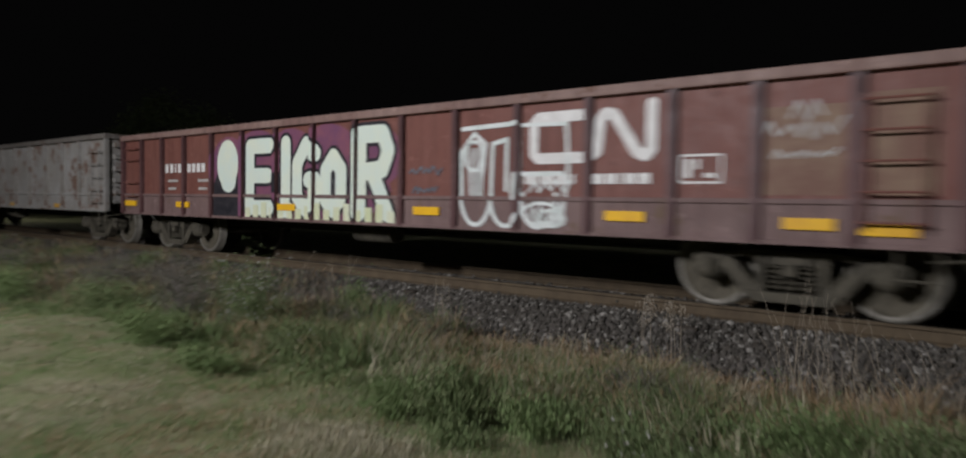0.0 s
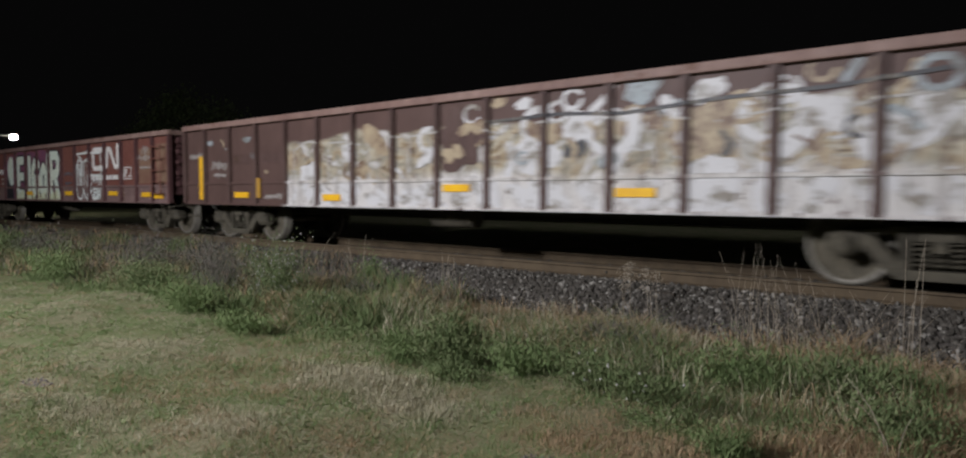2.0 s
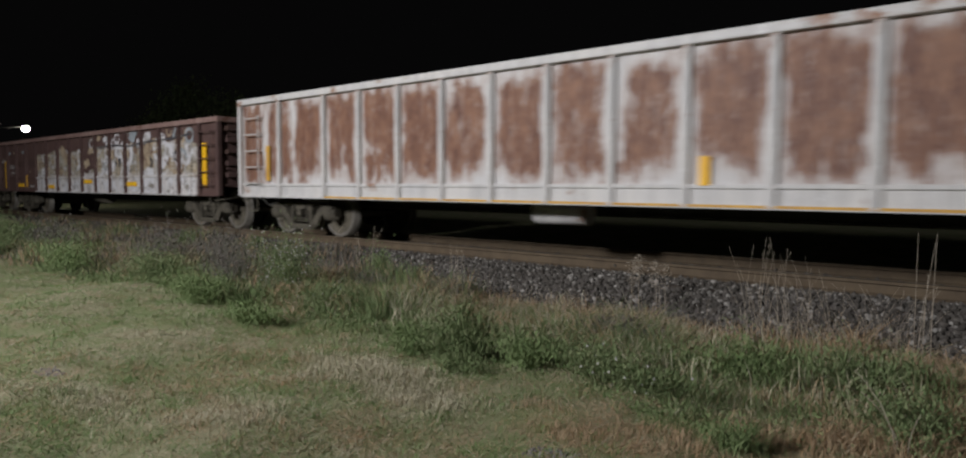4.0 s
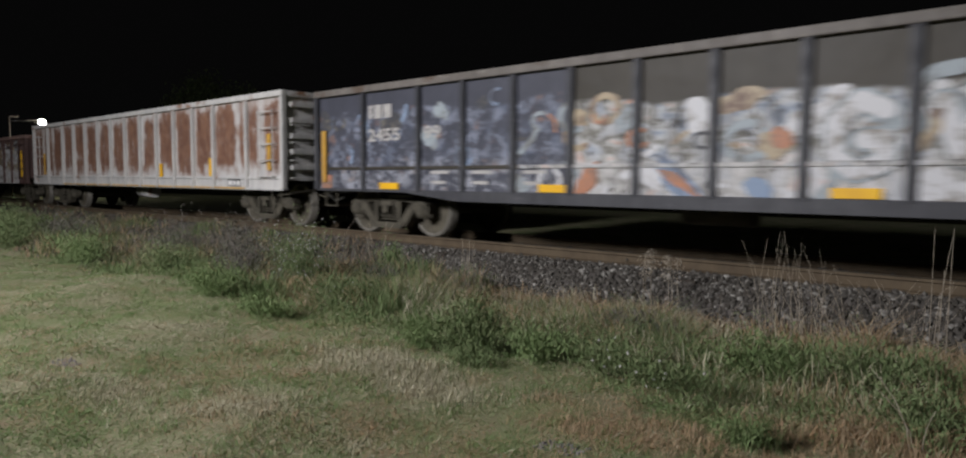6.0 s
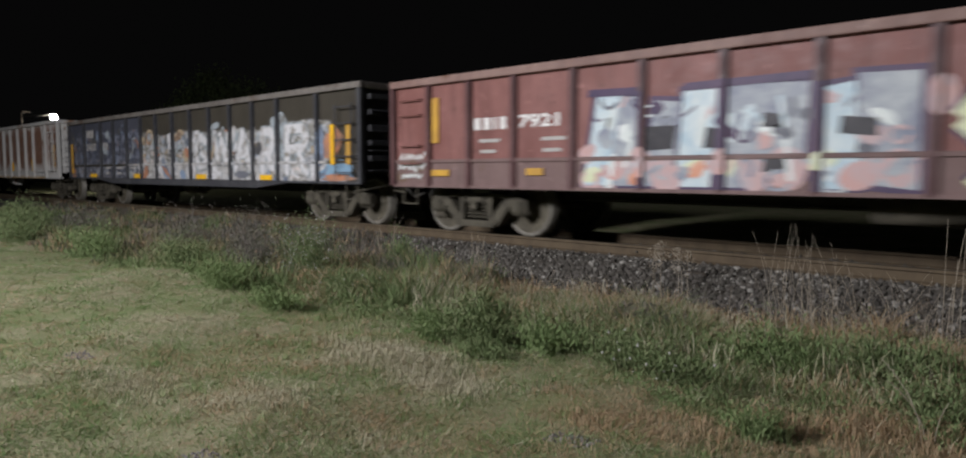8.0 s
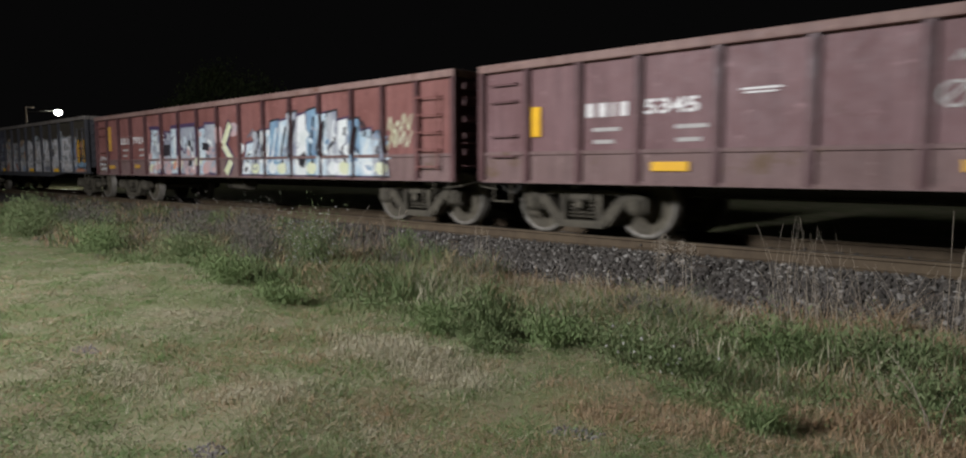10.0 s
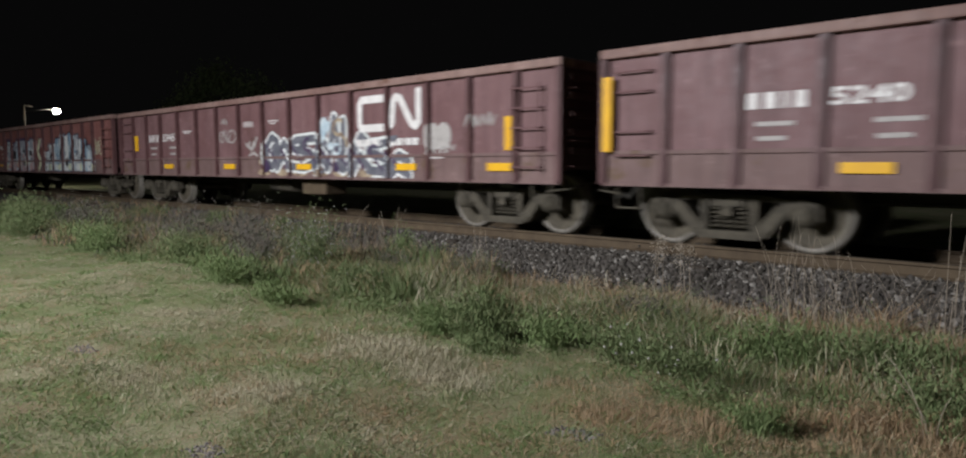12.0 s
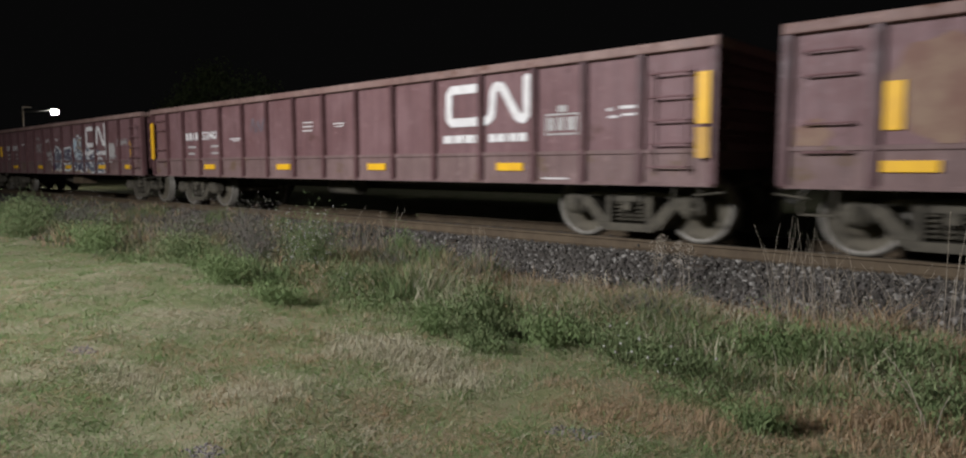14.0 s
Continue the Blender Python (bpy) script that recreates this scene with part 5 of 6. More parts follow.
def ground_material():
    m, nodes, links, b = material("earth_and_short_grass", 0.95)
    co = nodes.new("ShaderNodeTexCoord").outputs["Object"]
    a = ramp(nodes, links, noise_node(nodes, links, co, 1.5, 6), 0.44, 0.60)
    col = mixed(nodes, links, a, (0.19, 0.225, 0.095), (0.33, 0.30, 0.19))
    a = ramp(nodes, links, noise_node(nodes, links, co, 2.4, 5, 0.6, (1.0, 1.3, 1.0)), 0.54, 0.64)
    col = mixed(nodes, links, maths(nodes, links, "MULTIPLY", a, 0.8), col, (0.30, 0.225, 0.14))
    d = ramp(nodes, links, noise_node(nodes, links, co, 14.0, 6, 0.7), 0.35, 0.7)
    col = mixed(nodes, links, maths(nodes, links, "MULTIPLY", d, 0.7), col, (0.19, 0.19, 0.10))
    # gravel bed of the line
    sep = nodes.new("ShaderNodeSeparateXYZ")
    links.new(co, sep.inputs[0])
    bed = ramp(nodes, links, sep.outputs[1], SHOULDER - 0.1, SHOULDER + 0.15)
    bed = maths(nodes, links, "MULTIPLY", bed, ramp(nodes, links, sep.outputs[1], TRACK_Y + 3.2, TRACK_Y + 2.8))
    g = ramp(nodes, links, noise_node(nodes, links, co, 30.0, 3), 0.3, 0.7)
    gravel = mixed(nodes, links, g, (0.06, 0.052, 0.046), (0.15, 0.135, 0.12))
    links.new(mixed(nodes, links, bed, col, gravel), b.inputs["Base Color"])
    bump(nodes, links, b, noise_node(nodes, links, co, 40.0, 4), 0.5, 0.008)
    return m


v, t = ground_grid()
ground = tagged(big_mesh("ground", v, t, ground_material(), True), "grassy ground with a gravel railway bank", "ground", kind="structure")

# ballast stones and bare spots
rs = np.random.RandomState(5)


def icosphere_base():
    bm = bmesh.new()
    bmesh.ops.create_icosphere(bm, subdivisions=1, radius=1.0)
    vs = np.array([v.co[:] for v in bm.verts])
    fs = np.array([[v.index for v in f.verts] for f in bm.faces])
    bm.free()
    return vs, fs


def stones(name, n, x0, x1, y0, y1, lo, hi, mat, sink=0.3):
    bv, bf = icosphere_base()
    x, y = rs.uniform(x0, x1, n), rs.uniform(y0, y1, n)
    r = rs.uniform(lo, hi, n)
    z = ground_z(x, y) + r * (0.6 - sink)
    sc = r[:, None, None] * rs.uniform(0.6, 1.25, (n, 1, 3)) * rs.uniform(0.72, 1.2, (n, len(bv), 1))
    vv = bv[None] * sc
    a = rs.uniform(0, math.tau, n)
    c, s = np.cos(a)[:, None], np.sin(a)[:, None]
    vv = np.stack([vv[..., 0] * c - vv[..., 1] * s, vv[..., 0] * s + vv[..., 1] * c, vv[..., 2]], -1)
    vv += np.stack([x, y, z], -1)[:, None]
    ff = bf[None] + (np.arange(n) * len(bv))[:, None, None]
    return tagged(big_mesh(name, vv.reshape(-1, 3), ff.reshape(-1, 3), mat), "grey-brown crushed stone ballast", "gravel", kind="stuff")


BALLAST = island_mix("crushed_stone", [(0.055, 0.05, 0.043), (0.10, 0.091, 0.08), (0.07, 0.06, 0.05), (0.15, 0.137, 0.12), (0.06, 0.054, 0.046), (0.11, 0.10, 0.087), (0.40, 0.38, 0.34)], 0.85, 0.0)
stones("ballast", 17000, -12.0, 1.5, SHOULDER - 0.15, RAIL_Y - 0.05, 0.016, 0.042, BALLAST)
stones("ballast", 5000, -26.0, -12.0, SHOULDER, RAIL_Y - 0.05, 0.022, 0.045, BALLAST)
stones("ballast", 7000, 1.5, 14.0, SHOULDER, RAIL_Y - 0.05, 0.022, 0.045, BALLAST)
stones("ballast", 4500, -12.0, 1.5, RAIL_Y + 0.06, RAIL_Y + 2.4, 0.022, 0.045, BALLAST)

PALE_GRAVEL = island_mix("pale_gravel", [(0.20, 0.18, 0.18), (0.30, 0.275, 0.27), (0.24, 0.22, 0.215)], 0.9, 0.0)
for x, y in ((-6.22, 1.88), (-2.18, 3.10), (-3.50, 1.62)):
    stones("gravel_patch", 90, x - 0.14, x + 0.14, y - 0.08, y + 0.08, 0.005, 0.011, PALE_GRAVEL)

# ---------------- plants ----------------


LATTICE = np.random.RandomState(11).uniform(0, 1, (64, 64))


def field(x, y, s, k):
    """A smooth patchy pattern between 0 and 1, s patches to the metre."""
    u, v = x * s + 17.3 * k, y * s + 9.1 * k
    i, j = np.floor(u).astype(int), np.floor(v).astype(int)
    a, b = u - i, v - j
    a, b = a * a * (3 - 2 * a), b * b * (3 - 2 * b)
    g = LATTICE
    return ((g[i % 64, j % 64] * (1 - a) + g[(i + 1) % 64, j % 64] * a) * (1 - b)
            + (g[i % 64, (j + 1) % 64] * (1 - a) + g[(i + 1) % 64, (j + 1) % 64] * a) * b)


def short_blades(name, x, y, height, width, lean, mat, label):
    n = len(x)
    a, b = rs.uniform(0, math.tau, n), rs.uniform(0, math.tau, n)
    side = np.stack([np.cos(a), np.sin(a), np.zeros(n)], -1) * (width / 2)[:, None]
    base = np.stack([x, y, ground_z(x, y) - 0.004], -1)
    tip = base + np.stack([np.cos(b) * lean * height, np.sin(b) * lean * height, height], -1)
    vv = np.stack([base - side, base + side, tip], 1).reshape(-1, 3)
    return tagged(big_mesh(name, vv, np.arange(3 * n).reshape(-1, 3), mat), label, "grass", kind="stuff")


def blades(name, x, y, height, width, lean, mat, label, category="grass", z=None):
    n = len(x)
    z = ground_z(x, y) - 0.01 if z is None else z
    a = rs.uniform(0, math.tau, n)
    side = np.stack([np.cos(a), np.sin(a), np.zeros(n)], -1) * (width / 2)[:, None]
    b = rs.uniform(0, math.tau, n)
    tip = np.stack([np.cos(b) * lean * height, np.sin(b) * lean * height, height], -1)
    base = np.stack([x, y, z], -1)
    mid = base + tip * np.array([0.35, 0.35, 0.6])
    vv = np.stack([base - side, base + side, mid - side * 0.8, mid + side * 0.8, base + tip], 1).reshape(-1, 3)
    k = (np.arange(n) * 5)[:, None]
    tt = np.stack([k + np.array([0, 1, 3]), k + np.array([0, 3, 2]), k + np.array([2, 3, 4])], 1).reshape(-1, 3)
    return tagged(big_mesh(name, vv, tt, mat), label, category, kind="stuff")


GREEN = island_mix("lawn_green", [(0.199, 0.275, 0.110), (0.248, 0.317, 0.138), (0.289, 0.337, 0.172), (0.220, 0.289, 0.124)])
STRAW = island_mix("dry_straw", [(0.567, 0.513, 0.351), (0.675, 0.621, 0.459), (0.459, 0.419, 0.270), (0.419, 0.405, 0.250)])
DRYBROWN = island_mix("dry_brown_grass", [(0.462, 0.315, 0.189), (0.532, 0.399, 0.252), (0.378, 0.280, 0.168), (0.504, 0.329, 0.175)])
WEEDS = island_mix("weed_green", [(0.138, 0.203, 0.084), (0.179, 0.239, 0.102), (0.221, 0.270, 0.126), (0.203, 0.227, 0.114)])
FRESH = island_mix("fresh_lawn_green", [(0.168, 0.280, 0.091), (0.210, 0.329, 0.119), (0.189, 0.301, 0.105)])
BRIGHT = island_mix("bright_weed_green", [(0.161, 0.243, 0.092), (0.215, 0.291, 0.119), (0.183, 0.253, 0.103), (0.248, 0.296, 0.140)])


def spread(n, near=1.2, far=26.0, a0=4.0, a1=86.0):
    """Places spread over the ground before the camera, thinning with distance."""
    d = near * (far / near) ** rs.uniform(0, 1, n) ** 0.85
    a = np.radians(rs.uniform(a0, a1, n))
    return -d * np.cos(a), d * np.sin(a)


def lawn():
    x, y = spread(1250000, 1.8, 26.0)
    keep = (y < SHOULDER - 0.1) & (y > 0.2) & (x < 0.6)
    x, y = x[keep], y[keep]
    n = len(x)

    def spot(cx, cy, a, b):
        return np.exp(-((x - cx) ** 2 / a + (y - cy) ** 2 / b))
    dry = field(x, y, 0.9, 1) * 0.30 + field(x, y, 2.6, 2) * 0.32 + field(x, y, 7.0, 3) * 0.20 + field(x, y, 19.0, 13) * 0.16
    dry += 0.85 * spot(-4.30, 3.52, 0.35, 0.07) + 0.5 * spot(-3.55, 3.35, 0.12, 0.05) + 0.35 * spot(-5.1, 1.85, 0.30, 0.05) + 0.32 * spot(-4.2, 2.3, 0.15, 0.05)
    dry += 0.3 * spot(-7.2, 2.9, 0.6, 0.12) + 0.25 * spot(-9.5, 3.2, 1.5, 0.2) + 0.2 * spot(-6.6, 3.6, 0.6, 0.06)
    red = field(x, y, 1.3, 4) * 0.34 + field(x, y, 3.6, 5) * 0.32 + field(x, y, 9.0, 9) * 0.18 + field(x, y, 23.0, 14) * 0.14 - 0.10 * (x < -8)
    red += 0.4 * spot(-1.9, 3.55, 0.35, 0.08) + 0.35 * spot(-0.9, 4.4, 0.30, 0.20) + 0.25 * spot(-4.9, 3.0, 0.5, 0.05) + 0.25 * spot(-3.1, 2.6, 0.4, 0.06) + 0.12 * np.clip((x + 3.2) / 2, 0, 1)
    dry += rs.normal(0, 0.17, n)
    red += rs.normal(0, 0.17, n)
    bare = spot(-6.22, 1.88, 0.04, 0.015) + spot(-2.18, 3.1, 0.03, 0.015) + spot(-3.5, 1.62, 0.03, 0.015)
    keep = rs.uniform(0, 1, n) > bare
    far = np.hypot(x, y)
    wide = 0.0026 + 0.0009 * far
    tall = (0.007 + 0.018 * rs.uniform(0, 1, n) + 0.035 * (rs.uniform(0, 1, n) > 0.975)) * (0.6 + 0.9 * field(x, y, 4.0, 6)) * np.clip(0.8 + (y - 4.2) * 0.35, 0.8, 1.5)
    hay, brown = dry > 0.66, red > 0.62
    bright = ~hay & ~brown & (0.7 * field(x, y, 1.7, 8) + 0.3 * field(x, y, 6.0, 18) + rs.normal(0, 0.18, n) > 0.56)
    for mask, mat, label in ((~hay & ~brown & ~bright, GREEN, "short olive-green mown grass"), (bright, FRESH, "short fresh green mown grass"),
                             (hay, STRAW, "short pale dry mown grass"), (brown & ~hay, DRYBROWN, "short brown withered grass")):
        k = mask & keep
        short_blades("lawn_grass", x[k], y[k], tall[k], wide[k], rs.uniform(0.6, 3.2, k.sum()), mat, label)


def verge():
    """Unmown grass between lawn and ballast."""
    x, y = rs.uniform(-20, 0.8, 330000), rs.uniform(3.0, SHOULDER + 0.15, 330000)
    near = np.clip((x + 4.4) / 3.0, 0, 1.3)
    edge = 4.45 + 0.2 * np.sin(x * 1.1) - 0.30 * near + 0.12 * np.sin(x * 3.7) - 0.4 * np.clip((-9 - x) / 4, 0, 1)
    keep = (y > edge - rs.exponential(0.22, len(x))) & (rs.uniform(0, 1, len(x)) < np.clip(1.25 + x / 26.0, 0.3, 1))
    x, y, edge, near = x[keep], y[keep], edge[keep], near[keep]
    n = len(x)
    grow = np.clip((y - edge) / 0.8, 0.15, 1) * np.clip((SHOULDER + 0.25 - y) / 0.6, 0.30, 1)
    tall = grow * (0.03 + 0.22 * rs.uniform(0, 1, n) ** 2.8) * (0.30 + 1.4 * field(x, y, 1.6, 1) * field(x, y, 4.2, 41) * 1.6) * (1.0 - 0.12 * near)
    pick = 0.50 * field(x, y, 1.1, 4) + 0.34 * field(x, y, 3.0, 7) + 0.16 * field(x, y, 8.0, 42) + rs.normal(0, 0.15, n) + 0.16 * np.clip((y - edge - 1.0), -0.5, 1.0)
    pick += 0.22 * np.exp(-((x + 0.93) ** 2 / 0.25 + (y - 4.6) ** 2 / 0.10))
    wide = 0.0024 + 0.0006 * np.hypot(x, y)
    for mask, mat, label in ((pick < 0.30, WEEDS, "unmown dark green grass"), ((pick >= 0.30) & (pick < 0.44), BRIGHT, "unmown fresh green grass"),
                             ((pick >= 0.44) & (pick < 0.54), STRAW, "unmown straw-coloured grass"), (pick >= 0.54, DRYBROWN, "unmown dry brown grass")):
        blades("tall_grass", x[mask], y[mask], tall[mask], wide[mask], rs.uniform(0.3, 2.0, mask.sum()), mat, label)


def arching_grass(label, places, mat):
    """Tufts of long blades that rise and bow over."""
    xs, ys, hs, ls = [], [], [], []
    for x, y, w, h, count in places:
        xs.append(rs.normal(x, w, count))
        ys.append(rs.normal(y, w * 0.7, count))
        hs.append(h * rs.uniform(0.45, 1.0, count))
        ls.append(rs.uniform(0.25, 1.0, count))
    x, y, h, lean = (np.concatenate(v) for v in (xs, ys, hs, ls))
    n = len(x)
    a = rs.uniform(0, math.tau, n)
    out = np.stack([np.cos(a), np.sin(a), np.zeros(n)], -1)
    side = np.stack([-np.sin(a), np.cos(a), np.zeros(n)], -1) * (rs.uniform(0.55, 1.0, n) * np.minimum(0.0055, 0.0012 + 0.011 * h))[:, None]
    base = np.stack([x, y, ground_z(x, y) - 0.01], -1)
    rows = []
    for u, w in ((0.0, 0.8), (0.4, 1.0), (0.75, 0.75), (1.0, 0.12)):
        rise = h * (u - 0.45 * lean * u ** 3)
        p = base + out * (h * lean * 0.9 * u * u)[:, None] + np.stack([np.zeros(n), np.zeros(n), rise], -1)
        rows += [p - side * w, p + side * w]
    vv = np.stack(rows, 1).reshape(-1, 3)
    k = (np.arange(n) * 8)[:, None]
    tt = np.stack([k + np.array(q) for j in (0, 2, 4) for q in ((j, j + 1, j + 3), (j, j + 3, j + 2))], 1).reshape(-1, 3)
    tagged(big_mesh("grass_tufts", vv, tt, mat), label, "grass", kind="stuff")


def weedy_bank():
    """Rank growth between lawn and rail where the line runs away."""
    n = 90000
    x = -6.0 - 22.0 * rs.uniform(0, 1, n) ** 1.3
    y = rs.uniform(4.0, 8.25, n)
    edge = 4.5 - 0.35 * np.clip((-8 - x) / 5, 0, 1) + 0.25 * np.sin(x * 1.7)
    reach = 7.0 + 1.1 * np.clip((-6.8 - x) / 3.0, 0, 1) + 0.15 * np.sin(x * 4.1)
    keep = (y > edge) & (y < reach) & (rs.uniform(0, 1, n) < 0.35 + 0.65 * field(x, y, 1.2, 21))
    x, y, edge, reach = x[keep], y[keep], edge[keep], reach[keep]
    n = len(x)
    tall = rs.uniform(0.10, 0.42, n) * (0.4 + 0.9 * field(x, y, 1.0, 22)) * np.clip((y - edge) / 0.7, 0.25, 1) * np.clip((reach - y) / 0.5 + 0.3, 0.3, 1)
    wide = 0.004 + 0.0008 * np.hypot(x, y)
    pick = 0.65 * field(x, y, 0.9, 23) + 0.35 * field(x, y, 2.6, 24) + rs.normal(0, 0.12, n) + 0.10 * np.clip(y - 5.6, -1, 1.2)
    for mask, mat, label in ((pick < 0.36, BRIGHT, "rank bright green grass"), ((pick >= 0.36) & (pick < 0.52), WEEDS, "rank dark green grass"),
                             ((pick >= 0.52) & (pick < 0.64), DRYBROWN, "rank dry brown grass"), (pick >= 0.64, GREYDRY, "rank grey seeding grass")):
        blades("rank_grass", x[mask], y[mask], tall[mask], wide[mask], rs.uniform(0.15, 0.8, mask.sum()), mat, label)


def low_weeds():
    """Small broad leaves mixed through the unmown strip."""
    n = 170000
    x, y = rs.uniform(-17.0, 0.8, n), rs.uniform(3.2, 7.0, n)
    edge = 4.35 + 0.2 * np.sin(x * 1.1) - 0.20 * np.clip((x + 4.4) / 3.0, 0, 1.3) + 0.12 * np.sin(x * 3.7)
    dens = 0.7 * field(x, y, 1.3, 31) + 0.5 * field(x, y, 3.5, 32)
    keep = (y > edge) & (dens + rs.normal(0, 0.1, n) - 0.25 * np.clip(y - edge - 1.4, 0, 2) > 0.67)
    x, y = x[keep], y[keep]
    n = len(x)
    top = 0.04 + 0.26 * field(x, y, 2.3, 33) * field(x, y, 0.9, 34) * 1.6
    p = np.stack([x, y, ground_z(x, y) + top * rs.uniform(0.1, 1.0, n)], -1)
    dirs = rs.normal(0, 1, (n, 3)) + np.array([0, 0, 0.5])
    dirs /= np.linalg.norm(dirs, axis=1)[:, None]
    across = np.cross(dirs, rs.normal(0, 1, (n, 3)))
    across /= np.linalg.norm(across, axis=1)[:, None]
    size = (rs.uniform(0.012, 0.026, n) + 0.0012 * np.hypot(x, y))[:, None]
    quad = np.stack([p, p + dirs * size * 0.5 + across * size * 0.2, p + dirs * size, p + dirs * size * 0.5 - across * size * 0.2], 1)
    tone = 0.6 * field(x, y, 1.7, 35) + 0.4 * field(x, y, 5.0, 36) + rs.normal(0, 0.12, n)
    for mask, mat, label in ((tone < 0.40, WEEDS, "low dark green weeds"), ((tone >= 0.40) & (tone < 0.58), BRIGHT, "low bright green weeds"), ((tone >= 0.58) & (y > 5.0), DRYBROWN, "low withered brown weeds")):
        m = int(mask.sum())
        k = (np.arange(m) * 4)[:, None]
        tt = np.stack([k + np.array([0, 1, 2]), k + np.array([0, 2, 3])], 1).reshape(-1, 3)
        tagged(big_mesh("low_weeds", quad[mask].reshape(-1, 3), tt, mat), label, "weeds", kind="stuff")


def outer_lawn():
    """The rest of the lawn, round and behind the camera."""
    x, y = rs.uniform(-30, 14, 260000), rs.uniform(-9, SHOULDER, 260000)
    a, d = np.degrees(np.arctan2(y, -x)), np.hypot(x, y)
    keep = ~((a > 5) & (a < 85) & (d > 1.8) & (d < 25) & (y > 0.2))
    x, y = x[keep], y[keep]
    n = len(x)
    hay = 0.5 * field(x, y, 0.9, 1) + 0.5 * field(x, y, 2.6, 2) + rs.normal(0, 0.1, n) > 0.6
    tall = 0.02 + 0.03 * rs.uniform(0, 1, n) + np.where(y > 4.6, 0.12 * rs.uniform(0, 1, n), 0)
    for mask, mat, label in ((~hay, GREEN, "short olive-green mown grass"), (hay, STRAW, "short pale dry mown grass")):
        short_blades("lawn_grass", x[mask], y[mask], tall[mask], np.full(int(mask.sum()), 0.016), rs.uniform(0.4, 1.6, int(mask.sum())), mat, label)


GREYDRY = island_mix("grey_seeding_grass", [(0.167, 0.148, 0.128), (0.216, 0.187, 0.162), (0.148, 0.143, 0.108), (0.197, 0.177, 0.138)])
lawn()
verge()
weedy_bank()
low_weeds()
outer_lawn()
pick_place = random.Random(12)
arching_grass("arching tufts of fresh green grass", [(-1.45, 3.85, 0.07, 0.20, 130), (-1.95, 5.45, 0.16, 0.36, 170), (-1.55, 5.35, 0.16, 0.40, 190), (-1.2, 5.6, 0.16, 0.42, 170), (-0.8, 5.5, 0.16, 0.45, 160), (-1.75, 5.9, 0.2, 0.40, 160),
              (-0.7, 4.55, 0.10, 0.26, 80), (-2.5, 5.4, 0.18, 0.28, 120), (-2.2, 4.9, 0.15, 0.24, 110), (-1.4, 4.8, 0.15, 0.26, 110), (-3.0, 3.75, 0.10, 0.12, 80), (-5.3, 4.2, 0.2, 0.16, 110), (-6.0, 4.4, 0.2, 0.2, 110)], BRIGHT)
mat_places = [(-4.35 + pick_place.gauss(0, 0.36), 3.52 + pick_place.gauss(0, 0.16), 0.11, 0.11, 60) for k in range(60)] + [(-3.6 + pick_place.gauss(0, 0.22), 3.38 + pick_place.gauss(0, 0.12), 0.09, 0.10, 60) for k in range(26)]
arching_grass("matted pale dry mown grass", mat_places + [(-5.1 + pick_place.gauss(0, 0.3), 1.85 + pick_place.gauss(0, 0.12), 0.10, 0.08, 46) for k in range(24)]
              + [(-4.2 + pick_place.gauss(0, 0.25), 2.35 + pick_place.gauss(0, 0.12), 0.10, 0.08, 46) for k in range(24)], STRAW)
arching_grass("small tufts of green grass in the lawn", [(pick_place.uniform(-9.5, -0.9), pick_place.uniform(1.2, 4.4), 0.06, pick_place.uniform(0.04, 0.09), 36) for k in range(330)], FRESH)
arching_grass("small tufts of withered grass in the lawn", [(pick_place.uniform(-6.5, -0.8), pick_place.uniform(1.6, 4.5), 0.08, pick_place.uniform(0.04, 0.09), 36) for k in range(230)]
              + [(-0.95 + pick_place.gauss(0, 0.3), 4.5 + pick_place.gauss(0, 0.25), 0.09, 0.17, 60) for k in range(26)] + [(-1.9 + pick_place.gauss(0, 0.35), 3.6 + pick_place.gauss(0, 0.15), 0.08, 0.10, 50) for k in range(22)], DRYBROWN)
arching_grass("arching tufts of pale dry grass", [(pick_place.uniform(-6.5, -0.6), pick_place.uniform(4.9, 7.0), 0.16, pick_place.uniform(0.2, 0.42), 42) for k in range(36)], STRAW)
arching_grass("arching tufts of brown dry grass", [(pick_place.uniform(-6.8, -0.6), pick_place.uniform(5.3, 7.15), 0.20, pick_place.uniform(0.15, 0.34), 60) for k in range(44)], DRYBROWN)


